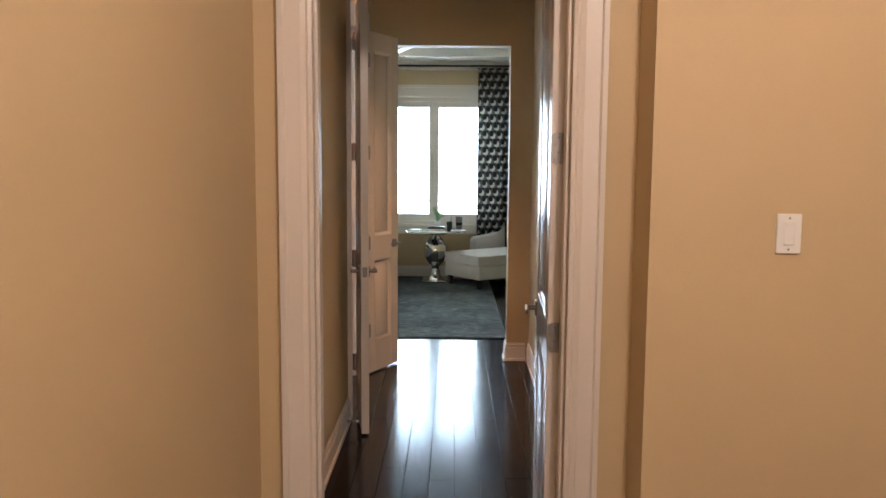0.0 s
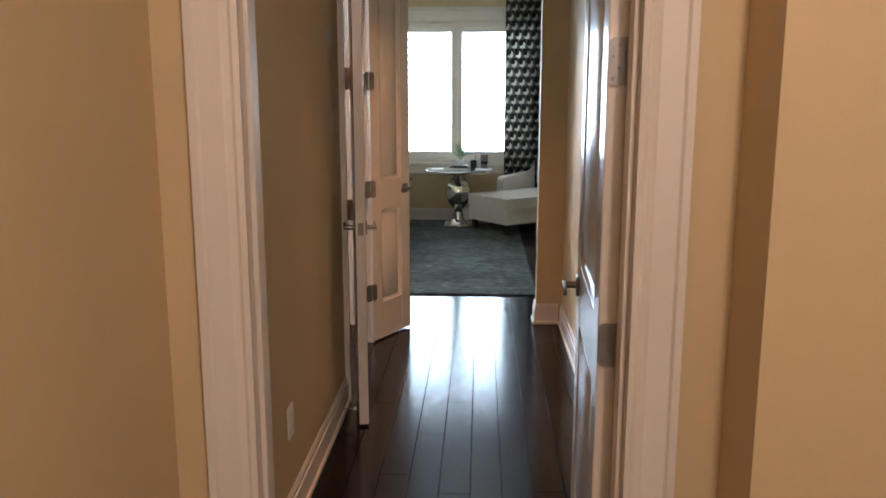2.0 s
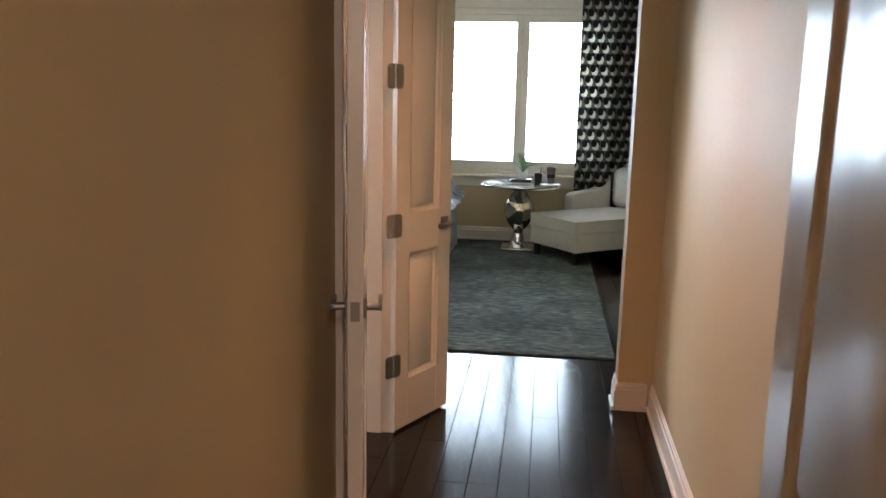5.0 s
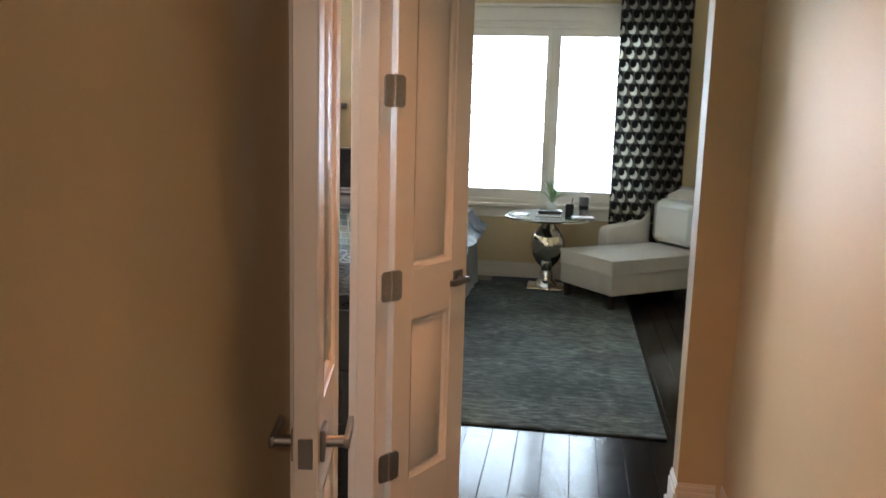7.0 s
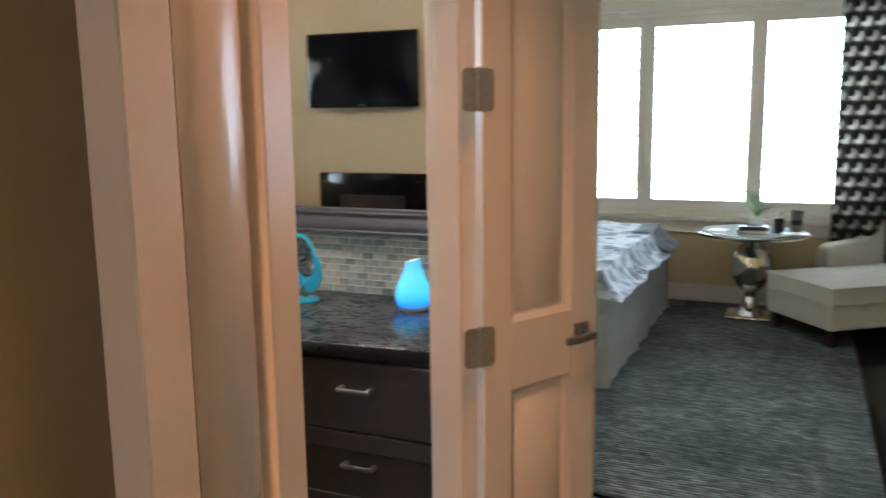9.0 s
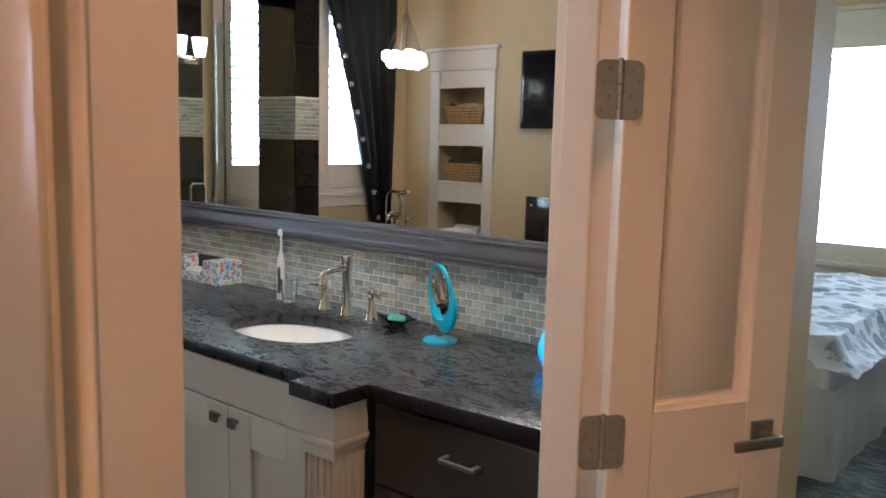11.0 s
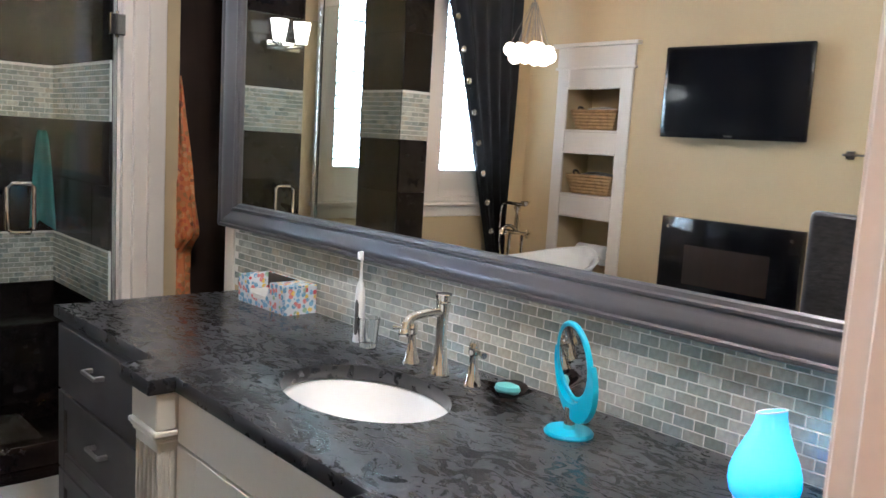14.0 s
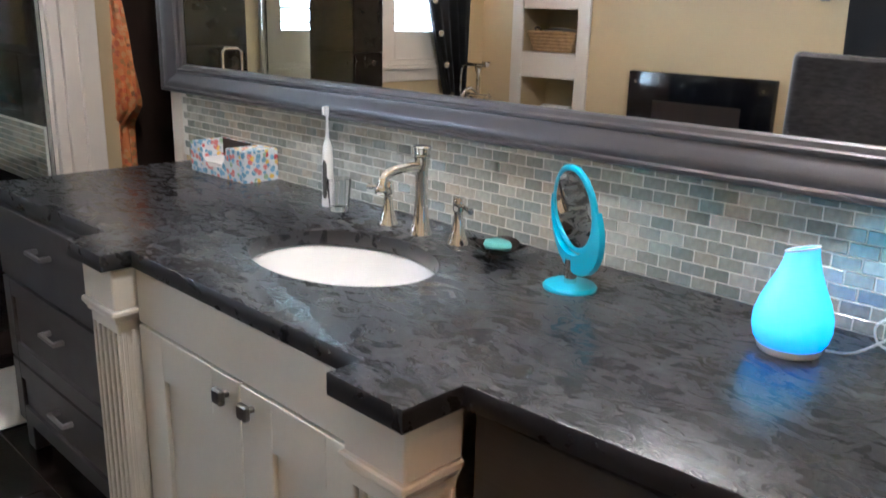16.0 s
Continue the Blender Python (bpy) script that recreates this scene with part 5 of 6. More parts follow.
# ---- closet opening left of the mirror ----
struct("trim_closet", boxes_bm(((-4.375, 7.645, 0), (-4.325, YN - 0.002, 2.5)), ((-4.325, 7.66, 0), (-4.290, YN + 0.02, 2.5)), ((-4.290, 7.70, 0), (-4.262, YN + 0.02, 2.5)), ((-4.262, 7.76, 0), (-4.240, YN + 0.02, 2.5)), ((-3.575, YN - 0.012, 0), (-3.502, YN + 0.16, 2.5)), ((-4.32, YN - 0.012, 2.46), (-3.50, YN + 0.16, 2.56)), bevel=0.004), TRIM, "cream moulded trim of the closet opening", "door casing")
robe = thing("hanging_robe", (-4.550, 8.01, 0.56), "orange patterned silk robe hanging in the closet opening", "robe")


def robe_fn(u, v):
    """Narrow at the hook, wide where the sleeve hangs, with a slim tail below."""
    a = 2 * math.pi * u
    if v > 0.34:
        w = 0.016 + 0.115 * ((1 - v) / 0.66) ** 0.85
    else:
        w = 0.058 + 0.073 * max(0.0, (v - 0.24) / 0.10) ** 1.5
    r = 1 + 0.13 * math.sin(7 * a + 5 * v) + 0.07 * math.sin(11 * a - 8 * v)
    return (0.012 + w + w * 0.94 * r * math.cos(a) / 1.16, (0.02 + 0.05 * (1 - v)) * r * math.sin(a), 1.17 * v + 0.02 * math.sin(3 * a) * (1 - v))


part("cloth", sheet_bm(robe_fn, 60, 36), ROBE, robe)
part("hook", tube_bm([(0.045, 0, 1.15), (0.03, 0.0, 1.20), (-0.01, 0.0, 1.205)], 0.006), NICKEL, robe)
for k, z in enumerate((0.45, 0.85, 1.25, 1.65, 2.05)):
    sh = tagged(part("closet_shelf", box_bm((-4.56, 8.85, z), (-2.94, 9.19, z + 0.03), 0.002), DARKWOOD), "dark wood closet shelf", "shelf", "closet shelves")
tagged(part("folded_cloth", box_bm((-0.10, -0.10, 0), (0.10, 0.10, 0.09), 0.02, 2), ROBE, None, at=pose(-3.80, 8.98, 2.08)), "folded orange cloth on a closet shelf", "cloth")
bx = thing("storage_box", (-3.98, 8.95, 1.68), "dark brown storage box with a ring pull on a shelf", "storage box")
part("body", box_bm((-0.20, -0.12, 0.0), (0.20, 0.14, 0.28), 0.006), DARKWOOD, bx)
part("ring_pull", tube_bm([(0.018 * math.cos(2 * math.pi * k / 20), -0.126, 0.20 + 0.018 * math.sin(2 * math.pi * k / 20)) for k in range(20)], 0.005, 8, True), NICKEL, bx)

# ---- shower ----
SHX, SHN, SHW = -4.20, 7.64, -5.23     # glass front, north wall, back wall
struct("wall_shower", boxes_bm(((SHW - 0.17, 6.44, 0), (SHW - 0.012, YN, TOP)), ((SHW - 0.012, SHN + 0.012, 0), (-4.40, YN, TOP)), ((-4.60 + 0.012, 6.23 + 0.012, 0), (SHX - 0.012, 6.43 - 0.012, TOP))), SLATE_GROUT, "tiled shower walls and wing wall", "wall")
shower_tiles = tagged(new("wall_shower_tiles"), "large dark brown slate tiles of the shower", "tile", kind="structure")
slate_meshes = {}


def slate(at, w, h, rz):
    key = (round(w, 3), round(h, 3))
    if key not in slate_meshes:
        slate_meshes[key] = mesh_of("tile", box_bm((0.0012, -0.012, 0.0012), (key[0] - 0.0012, 0.0, key[1] - 0.0012), 0.0015), SLATE)
    ob = new("tile", slate_meshes[key])
    ob.parent = shower_tiles
    ob.matrix_basis = pose(*at, 0, 0, rz)


mos, grout = bm_new(), bm_new()


def tiled_face(p, length, rz, bands=((0.615, 0.885), (1.485, 1.76)), first=0.45):
    """Slate courses with two mosaic bands on a face that starts at p and runs along its own x; its outside is -y."""
    m = pose(*p, 0, 0, rz)
    z, rows = 0.0, []
    for a, b in bands:
        n = max(1, round((a - z) / 0.30))
        rows += [(z + (a - z) * k / n, (a - z) / n) for k in range(n)]
        z = b
    n = round((TOP - z) / 0.30)
    rows += [(z + (TOP - z) * k / n, (TOP - z) / n) for k in range(n)]
    for i, (z0, h) in enumerate(rows):
        x = 0.0
        w = first if i % 2 else 0.6
        while x < length - 0.01:
            ww = min(w, length - x)
            slate(m @ Vector((x, 0, z0)), ww, h, rz)
            x += ww
            w = 0.6
    for a, b in bands:
        add_box(grout, (0, -0.0118, a), (length, -0.001, b), 0, m)
        rr = round((b - a) / TH)
        for r in range(rr):
            x = -TW / 2 if r % 2 else 0.0
            while x < length - 0.003:
                x0, x1 = max(x, 0), min(x + TW, length)
                if x1 - x0 > 0.006:
                    add_box(mos, (x0 + TG / 2, -0.013, a + r * TH + TG / 2), (x1 - TG / 2, -0.002, a + (r + 1) * TH - TG / 2), 0, m)
                x += TW


tiled_face((SHW - 0.012, 6.44, 0), SHN + 0.012 - 6.44, 90)
tiled_face((SHW, SHN + 0.012, 0), -4.40 - SHW, 0)
tiled_face((SHX - 0.012, 6.23, 0), 0.20, 90)
tiled_face((SHX, 6.43 - 0.012, 0), 0.40, 180)
tiled_face((-4.60, 6.23 + 0.012, 0), 0.40, 0)
part("grout_band", grout, GROUT, shower_tiles)
tagged(part("glass_mosaic", mos, MOSAIC, shower_tiles), kind="stuff")
struct("floor_shower", box_bm((SHW, 6.43, 0), (SHX - 0.10, SHN, 0.02)), SLATE_GROUT, "dark pebble shower floor", "floor")
pan = tagged(new("floor_shower_mosaic"), "small dark square tiles of the shower floor", "floor", kind="structure")
pm = bm_new()
for i in range(18):
    for j in range(24):
        add_box(pm, (SHW + 0.001 + i * 0.051, 6.432 + j * 0.0502, 0.02), (SHW + 0.049 + i * 0.051, 6.480 + j * 0.0502, 0.024))
tagged(part("tile_field", pm, SLATE, pan), kind="stuff")
struct("shower_curb", box_bm((SHX - 0.10, 6.43, 0), (SHX + 0.04, SHN, 0.105), 0.004), SLATE, "dark stone shower curb", "curb")
tagged(part("shower_bench", box_bm((SHW, 7.25, 0.02), (-4.72, SHN, 0.50), 0.006), SLATE), "dark tiled bench in the shower corner", "bench")
sg = thing("shower_glass", (SHX, 0, 0), "frameless clear glass shower door with a square pull handle", "shower door")
g1 = part("door_pane", box_bm((-0.005, 6.98, 0.115), (0.005, 7.60, 2.05), 0.001), SHOWER_GLASS, sg)
g2 = part("fixed_pane", box_bm((-0.005, 6.44, 0.106), (0.005, 6.972, 2.3), 0.001), SHOWER_GLASS, sg)
g3 = part("end_pane", box_bm((-1.02, 6.33, 0.03), (-0.405, 6.34, 2.3), 0.001), SHOWER_GLASS, sg)
for g in (g1, g2, g3):
    g.visible_shadow = False
for z in (0.35, 1.90):
    hb = part("glass_hinge", box_bm((-0.016, 7.565, z - 0.045), (0.016, 7.632, z + 0.045), 0.003), CHROME, sg)
    part("pin", lathe_bm([(0.008, -0.055), (0.008, 0.055)], 14, pose(0, 7.60, z)), CHROME, hb)
part("pull_handle", tube_bm([(0.055, 7.150, 1.03), (0.055, 7.170, 1.015), (0.055, 7.235, 1.015), (0.055, 7.250, 1.03), (0.055, 7.250, 1.20), (0.055, 7.235, 1.215), (0.055, 7.170, 1.215), (0.055, 7.150, 1.20)], 0.009, 12, True), CHROME, sg)
hs = thing("hand_shower", (SHW + 0.004, 7.17, 0), "chrome hand shower on a slide bar with a looped hose", "hand shower")
part("slide_bar", tube_bm([(0.05, 0, 1.22), (0.05, 0, 1.86)], 0.010), CHROME, hs)
for z in (1.24, 1.84):
    part("bracket", tube_bm([(0.0, 0, z), (0.055, 0, z)], 0.014), CHROME, hs)
part("head", lathe_bm([(0.012, 0.0), (0.014, 0.10), (0.045, 0.13), (0.05, 0.15), (0.001, 0.152)], 20, pose(0.07, 0.0, 1.80, 0, 35)), CHROME, hs)
part("hose", tube_bm(smooth_path([(0.07, 0.01, 1.80), (0.06, 0.10, 1.55), (0.05, 0.13, 1.25), (0.05, 0.05, 1.05), (0.05, -0.08, 1.02), (0.05, -0.20, 1.15), (0.05, -0.22, 1.45), (0.03, -0.20, 1.70)]), 0.009, 8), CHROME, hs)
part("hose_outlet", lathe_bm([(0.03, 0.0), (0.03, 0.012), (0.014, 0.02), (0.012, 0.05)], 18, pose(0.0, -0.20, 1.71, 0, 90)), CHROME, hs)
tw = thing("wash_cloth", (SHW + 0.06, 7.57, 0.95), "teal wash cloth hanging from a hook in the shower", "cloth")
part("cloth", sheet_bm(lambda u, v: ((0.02 * math.sin(9 * u) * (1.2 - v), (u - 0.5) * (0.04 + 0.09 * (1 - v) ** 0.6), 0.47 * v - 0.10 * abs(u - 0.4) * (1 - v)) if v < 2 else None), 20, 18, 0.004), TEAL, tw)
part("hook", tube_bm([(-0.06, 0, 0.48), (0, 0, 0.47), (0.01, 0, 0.49)], 0.006), CHROME, tw)
mat_ = tagged(part("bath_mat", sheet_bm(lambda u, v: (-4.02 + 0.52 * u, 6.40 + 0.98 * v, 0.006 + 0.006 * math.sin(14 * v + 3 * u) * abs(v - 0.5)), 24, 40, 0.014), TOWEL), "white cotton bath mat in front of the shower", "bath mat")

# ---- bathroom beyond, seen in the mirror ----
tv = thing("wall_television", pose(-3.47, YS, 1.93, 0, 0, -3), "black flat television on a wall arm", "television")
part("bezel", box_bm((-0.52, 0.09, -0.315), (0.52, 0.125, 0.315), 0.008, 2), BLACK_GLOSS, tv)
part("screen", box_bm((-0.495, 0.1245, -0.28), (0.495, 0.1265, 0.295)), BLACK_GLOSS, tv, "dark glossy screen")
part("wall_arm", box_bm((-0.10, 0.0, -0.10), (0.10, 0.092, 0.10), 0.004), BLACK, tv)
part("badge", box_bm((-0.03, 0.1253, -0.300), (0.03, 0.1272, -0.290)), NICKEL, tv)
fp = thing("wall_fireplace", (-3.42, YS, 0.42), "wall-mounted electric fireplace with a black glass front", "fireplace")
part("glass_front", box_bm((-0.525, 0.012, 0.0), (0.525, 0.075, 0.63), 0.006, 2), BLACK_GLOSS, fp)
part("fire_window", box_bm((-0.32, 0.074, 0.16), (0.32, 0.0765, 0.44)), DARKWOOD, fp, "dark brown ember window")
for x in (-0.46, 0.46):
    part("bolt", lathe_bm([(0.014, 0), (0.012, 0.008), (0.001, 0.009)], 16, pose(x, 0.075, 0.56, -90)), CHROME, fp)
part("back_box", box_bm((-0.45, 0.0, 0.05), (0.45, 0.012, 0.58)), BLACK, fp)

struct("trim_niche", boxes_bm(((-5.09, YS, 0.22), (-4.98, YS + 0.022, 2.14)), ((-4.46, YS, 0.22), (-4.35, YS + 0.022, 2.14)), ((-5.10, YS, 2.14), (-4.34, YS + 0.025, 2.30)), ((-5.14, YS, 2.30), (-4.30, YS + 0.06, 2.33)), ((-5.115, YS, 2.125), (-4.325, YS + 0.034, 2.145)), bevel=0.004), TRIM, "white casing of the towel niche", "niche casing")
for z0, z1 in ((0.30, 0.42), (0.94, 1.13), (1.455, 1.65), (1.97, 2.14)):
    u = thing("niche_shelf", (-4.72, YS - 0.36, z0), "white niche shelf with a panelled front", "shelf", "niche shelves")
    part("shelf_board", box_bm((-0.30, 0.0, z1 - z0 - 0.02), (0.30, 0.37, z1 - z0), 0.002), TRIM, u)
    part("front_panel", boxes_bm(((-0.26, 0.36, 0.0), (0.26, 0.376, z1 - z0)), ((-0.26, 0.376, 0.0), (0.26, 0.383, 0.02)), ((-0.26, 0.376, z1 - z0 - 0.02), (0.26, 0.383, z1 - z0)), bevel=0.002), TRIM, u)


def wicker(z, towel, label):
    b = thing("wicker_basket", (-4.72, YS - 0.13, z), label, "basket", "niche baskets")
    for k in range(6):
        zz, s = 0.02 + k * 0.026, 0.80 + 0.04 * k
        w, d = 0.225 * s, 0.115 * s
        part("weave_row", tube_bm([(-w, -d, zz), (w, -d, zz), (w, d, zz), (-w, d, zz)], 0.0145, 8, True), BASKET, b)
    part("bottom", box_bm((-0.17, -0.085, 0.004), (0.17, 0.085, 0.02)), BASKET, b)
    for s in (-1, 1):
        part("handle", tube_bm(smooth_path([(s * 0.215, -0.04, 0.15), (s * 0.235, -0.02, 0.185), (s * 0.235, 0.02, 0.185), (s * 0.215, 0.04, 0.15)]), 0.010, 8), DARKWOOD, b)
    t = tagged(part("folded_towel", cushion((-0.15, -0.07, 0.0), (0.15, 0.07, 0.15), 0.03, 0.02), towel, None, at=pose(-4.72, YS - 0.13, z + 0.021)), "folded towel lying in a wicker basket", "towel", "towels in baskets")


wicker(0.42, TOWEL, "woven rush basket with rolled white towels")
wicker(1.13, VELVET, "woven rush basket with dark folded cloth")
wicker(1.65, TOWEL, "woven rush basket with white folded cloth")
tagged(part("rolled_towel", lathe_bm([(0.05, -0.14), (0.062, -0.13), (0.062, 0.13), (0.05, 0.14)], 24, pose(0, 0, 0.06, 0, 90)), TOWEL, None, at=pose(-4.72, YS - 0.13, 0.605)), "rolled white towel on top of the basket", "towel")

tubb = thing("bathtub", pose(-4.55, 5.02, 0, 0, 0, 90), "white freestanding slipper bathtub with a rolled rim", "bathtub")


def tub_ring(s, z, n=56):
    return [(0.76 * s * math.cos(2 * math.pi * k / n), 0.40 * s * math.sin(2 * math.pi * k / n), z + 0.10 * (z / 0.6) * max(0, -math.cos(2 * math.pi * k / n)) ** 2) for k in range(n)]


bm = bm_new()
levels = [(0.60, 0.0), (0.72, 0.02), (0.82, 0.15), (0.92, 0.40), (0.98, 0.58), (1.03, 0.60), (1.04, 0.615), (1.02, 0.63), (0.97, 0.62), (0.92, 0.58), (0.84, 0.35), (0.72, 0.15), (0.55, 0.11)]
rings = [[bm.verts.new(p) for p in tub_ring(s, z)] for s, z in levels]
for a, b in zip(rings, rings[1:]):
    for k in range(56):
        bm.faces.new((a[k], a[(k + 1) % 56], b[(k + 1) % 56], b[k]))
bm.faces.new(rings[0][::-1])
bm.faces.new(rings[-1])
part("shell", bm, PORCELAIN, tubb)
tf = thing("tub_filler", (-5.05, 4.52, 0), "chrome floor-standing tub filler with a telephone hand shower", "tub filler")
for s in (-0.07, 0.07):
    part("riser", tube_bm([(s, 0, 0), (s, 0, 0.80)], 0.012), CHROME, tf)
part("crossbar", tube_bm([(-0.11, 0, 0.80), (0.11, 0, 0.80)], 0.018), CHROME, tf)
for s in (-1, 1):
    part("cross_handle", boxes_bm(((s * 0.12 - 0.008, -0.035, 0.792), (s * 0.12 + 0.008, 0.035, 0.808)), ((s * 0.12 - 0.008, -0.008, 0.765), (s * 0.12 + 0.008, 0.008, 0.835)), bevel=0.003), CHROME, tf)
part("column", lathe_bm([(0.02, 0.80), (0.013, 0.84), (0.018, 0.90), (0.012, 0.96), (0.03, 1.0), (0.03, 1.015)], 18), CHROME, tf)
part("hand_piece", tube_bm([(-0.12, 0, 1.03), (0.08, 0, 1.03)], 0.014), CHROME, tf)
part("hand_rose", lathe_bm([(0.016, 0), (0.035, 0.03), (0.036, 0.04)], 20, pose(0.08, 0, 1.02)), CHROME, tf)
part("hose", tube_bm(smooth_path([(-0.12, 0, 1.03), (-0.17, 0.01, 0.98), (-0.18, 0.0, 0.70), (-0.12, 0, 0.55), (-0.05, 0, 0.78)]), 0.008), CHROME, tf)
part("spout", tube_bm(smooth_path([(0, 0, 0.82), (0, 0.08, 0.86), (0, 0.15, 0.84), (0, 0.17, 0.79)]), 0.013), CHROME, tf)


dc, dfn = drape("grommet_curtain", pose(-5.30, 5.25, 0.05, 0, 0, -90), 0.89, 2.75, 5, 0.045, DRAPE, "charcoal grommet curtain drawn back beside the bathroom window", gather=lambda v: (0.92 * (1 - v) ** 0.95, 1.0 - 0.04 * (1 - v)))
part("cloth", sheet_bm(lambda u, v: dfn(u, v), 80, 24, 0.004), DRAPE, dc)
for k in range(9):
    v = 0.95 - 0.085 * k
    p = dfn(0.015, v)[0]
    part("grommet", lathe_bm([(0.013, -0.006), (0.024, -0.003), (0.024, 0.003), (0.013, 0.006)], 16, pose(p[0] + 0.015, p[1] + 0.025, p[2], 90)), CHROME, dc, "chrome grommet ring")

pend = thing("pendant_lamp", (-4.62, 4.95, 2.14), "cluster pendant of lit glass globes on thin wires", "pendant lamp")
for k in range(17):
    a, r = k * 2.4, 0.041 * math.sqrt(k)
    x, y, z = r * math.cos(a), r * math.sin(a), 0.022 * (-1 if k % 2 else 1)
    g = part("globe", lathe_bm([(0.001, -0.048), (0.024, -0.042), (0.042, -0.024), (0.048, 0.0), (0.042, 0.024), (0.024, 0.042), (0.010, 0.048)], 16, pose(x, y, z)), BULB_GLASS, pend, "glowing glass globe")
    part("wire", tube_bm([(x, y, z + 0.045), (0.015 * math.cos(a), 0.015 * math.sin(a), 0.36)], 0.0022, 5), NICKEL, g)
part("stem", tube_bm([(0, 0, 0.36), (0, 0, TOP - 2.14)], 0.006), NICKEL, pend)
part("canopy", lathe_bm([(0.03, TOP - 2.14 - 0.05), (0.06, TOP - 2.14 - 0.01), (0.06, TOP - 2.14)], 24), NICKEL, pend)

ac = thing("accent_chair", pose(-1.98, 5.25, 0, 0, 0, -24), "armless dark crushed-velvet chair with a wide slanted back", "chair")
part("seat", cushion((-0.29, -0.55, 0.20), (0.29, 0.05, 0.46), 0.05, 0.03), CRUSHED, ac)
bm = cushion((-0.36, 0.0, 0.30), (0.36, 0.13, 1.25), 0.03, 0.0)
bmesh.ops.subdivide_edges(bm, edges=list(bm.edges), cuts=1, use_grid_fill=True)
for v in bm.verts:
    v.co.y += 0.34 * (v.co.z - 0.3) ** 1.3 + 0.016 * noise.noise(Vector((v.co.x * 3, 2, v.co.z * 9)))
    v.co.z += 0.05 * (v.co.z - 0.3) * (0.3 - v.co.x)
part("backrest", bm, CRUSHED, ac)
for x, y in ((-0.24, -0.5), (0.24, -0.5), (-0.24, 0.05), (0.24, 0.05)):
    part("leg", lathe_bm([(0.018, 0), (0.026, 0.21)], 4, pose(x, y, 0, 0, 0, 45)), DARKWOOD, ac)
bar = thing("towel_bar", (-2.575, YS, 1.55), "thin brushed nickel towel bar on the cream wall", "towel bar")
for x in (-0.12, 0.45):
    part("mount", box_bm((x - 0.025, 0.0, -0.025), (x + 0.025, 0.012, 0.025), 0.002), NICKEL, bar)
    part("arm", box_bm((x - 0.008, 0.012, -0.008), (x + 0.008, 0.075, 0.008), 0.001), NICKEL, bar)
part("rail", box_bm((-0.14, 0.066, -0.007), (0.47, 0.080, 0.007), 0.002), NICKEL, bar)
hang = thing("hanging_towel", (-2.34, YS + 0.073, 1.555), "charcoal bath towel draped over the nickel towel bar", "towel")


def towel_fn(u, v):
    """Over the bar: down the front for most of the length, a short fall behind."""
    x = 0.36 * (u - 0.5) * (1 + 0.04 * math.sin(5 * v))
    d = v * 0.98
    a = min(math.pi, max(0.0, (d - 0.32) / 0.018))
    z = d - 0.32 if d < 0.32 else 0.018 * math.sin(a) if a < math.pi else -(d - 0.32 - 0.0565)
    y = -0.018 * math.cos(a) + (0.006 * math.sin(15 * u + 1) * min(1.0, max(0.0, d - 0.4) * 3))
    return (x, y, z + 0.003)


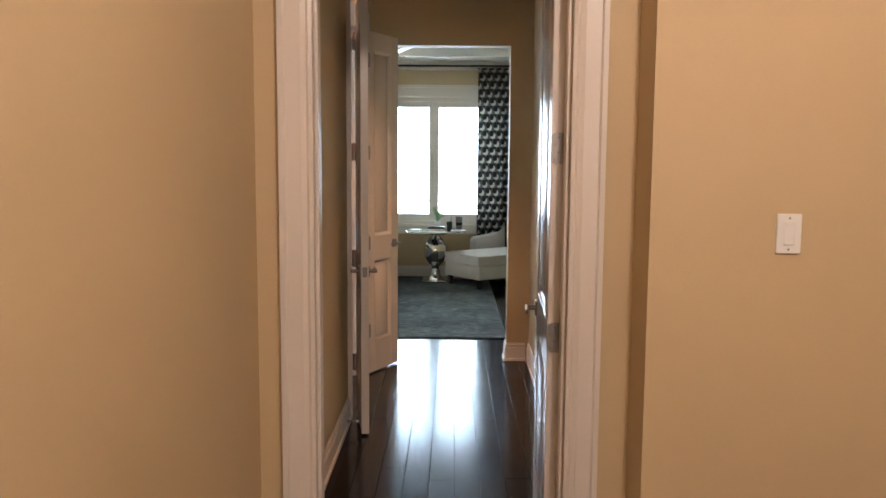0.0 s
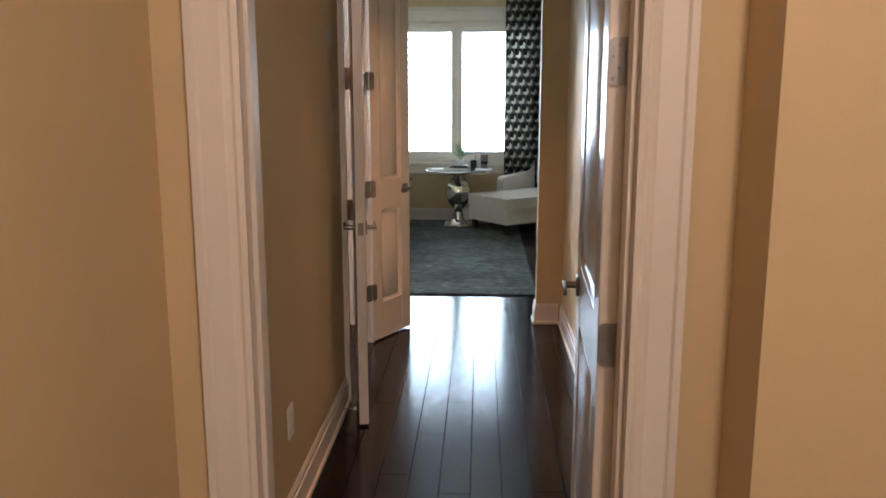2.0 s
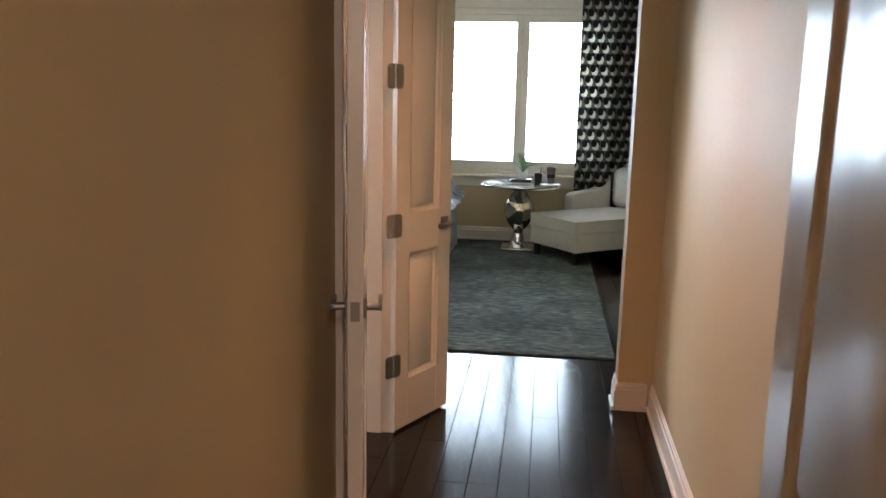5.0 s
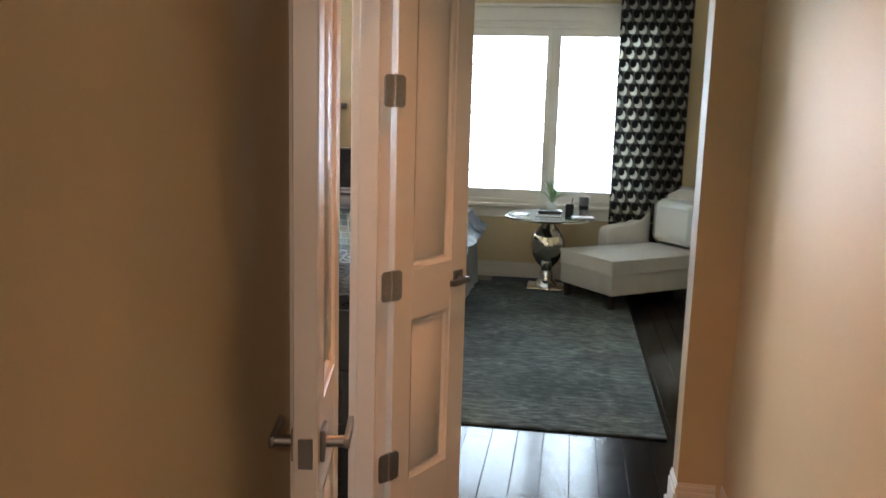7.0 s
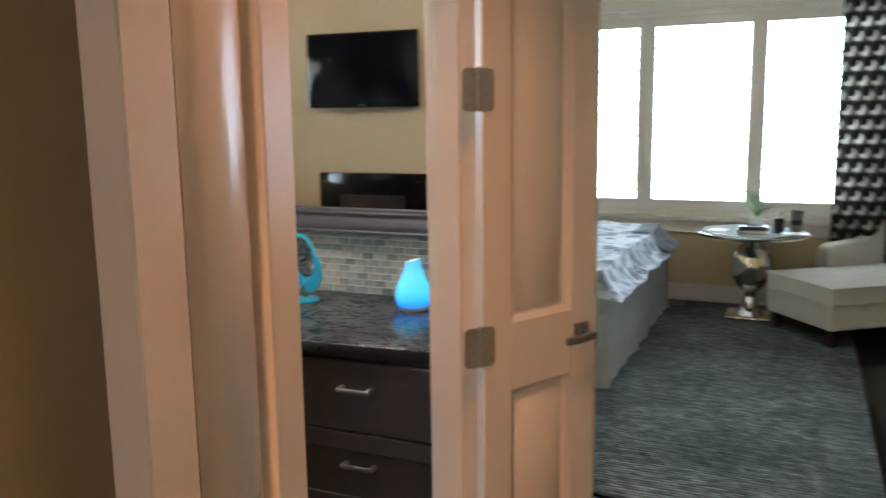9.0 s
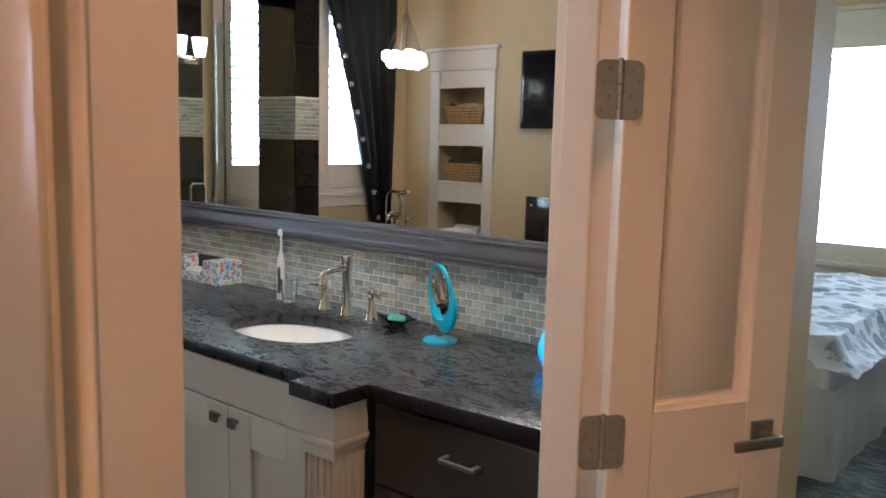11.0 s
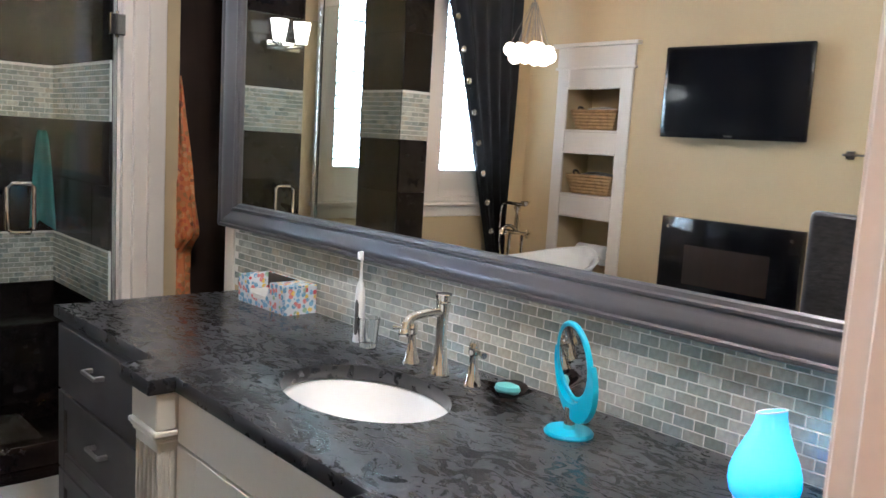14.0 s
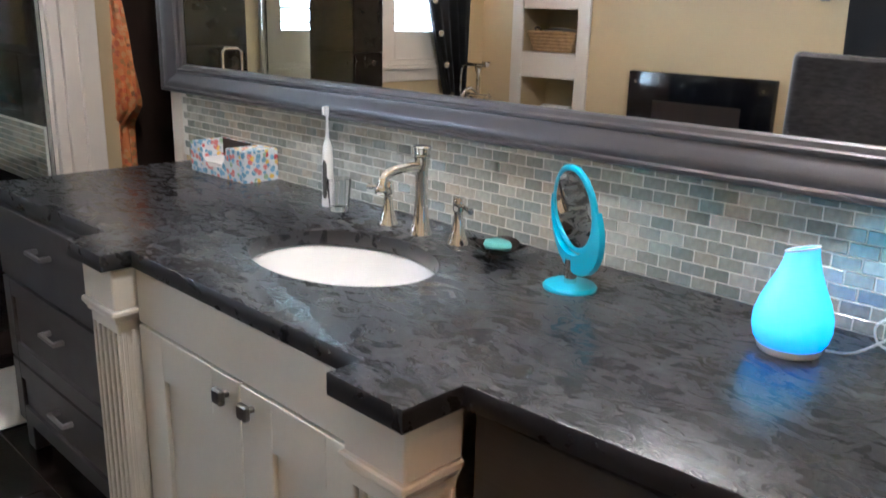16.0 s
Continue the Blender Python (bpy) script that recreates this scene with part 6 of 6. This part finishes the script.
part("cloth", sheet_bm(towel_fn, 24, 60, 0.006), DRAPE, hang)
sco = thing("wall_sconce", (-5.21, 6.62, 2.02), "two-shade chrome wall sconce in the shower's corner", "sconce")
part("backplate", box_bm((0.0, -0.12, -0.03), (0.02, 0.12, 0.03), 0.003), CHROME, sco)
for s in (-0.08, 0.08):
    part("shade", lathe_bm([(0.035, 0.02), (0.055, 0.15)], 24, pose(0.10, s, 0)), SHADE_GLOW, sco, "glowing white shade")
    part("arm", tube_bm([(0.02, s, 0), (0.10, s, 0.0), (0.10, s, 0.03)], 0.008), CHROME, sco)

# ---- small things in the hall and corridor ----
sw = thing("light_switch", (0.893, 3.64, 1.345), "white rocker light switch on the tan wall", "light switch")
part("plate", box_bm((-0.036, -0.008, -0.058), (0.036, 0.0, 0.058), 0.002), WHITE, sw)
part("rocker", box_bm((-0.016, -0.012, -0.033), (0.016, -0.007, 0.033), 0.002), WHITE, sw)
for z in (-0.046, 0.046):
    part("screw", lathe_bm([(0.0035, 0), (0.003, 0.001)], 10, pose(0, -0.0078, z, 90)), SCREW, sw)
ol = thing("power_outlet", pose(XL, 4.845, 0.39, 0, 0, 90), "white duplex power outlet low on the corridor wall", "power outlet")
part("plate", box_bm((-0.036, -0.008, -0.058), (0.036, 0.0, 0.058), 0.002), WHITE, ol)
for z in (-0.02, 0.02):
    so_ = part("socket", box_bm((-0.017, -0.010, z - 0.014), (0.017, -0.007, z + 0.014), 0.001), WHITE, ol)
    for x in (-0.006, 0.006):
        part("slot", box_bm((x - 0.001, -0.0104, z - 0.004), (x + 0.001, -0.0098, z + 0.004)), BLACK, so_)
ds = thing("door_stop", pose(XL + 0.027, 5.78, 0.065, 0, 90), "spring door stop on the baseboard with a white tip", "door stop")
part("rod", lathe_bm([(0.010, 0.0), (0.010, 0.006), (0.004, 0.008), (0.004, 0.050)], 14), NICKEL, ds)
part("tip", lathe_bm([(0.008, 0.050), (0.008, 0.062), (0.001, 0.064)], 14), WHITE, ds, "white rubber tip")


def downlight(x, y, z, label="round recessed ceiling lamp with a warm glow"):
    d = thing("ceiling_lamp", (x, y, z), label, "ceiling lamp", "recessed ceiling lamps")
    part("trim_ring", tube_bm([(0.085 * math.cos(2 * math.pi * k / 32), 0.085 * math.sin(2 * math.pi * k / 32), -0.003) for k in range(32)], 0.008, 8, True), WHITE, d)
    part("lens", lathe_bm([(0.078, -0.004), (0.078, -0.001)], 32), LAMP_DISC, d, "glowing lens")


for x, y in ((0.60, 1.55), (-0.30, 6.30), (-1.75, 6.95)):
    downlight(x, y, TOP)
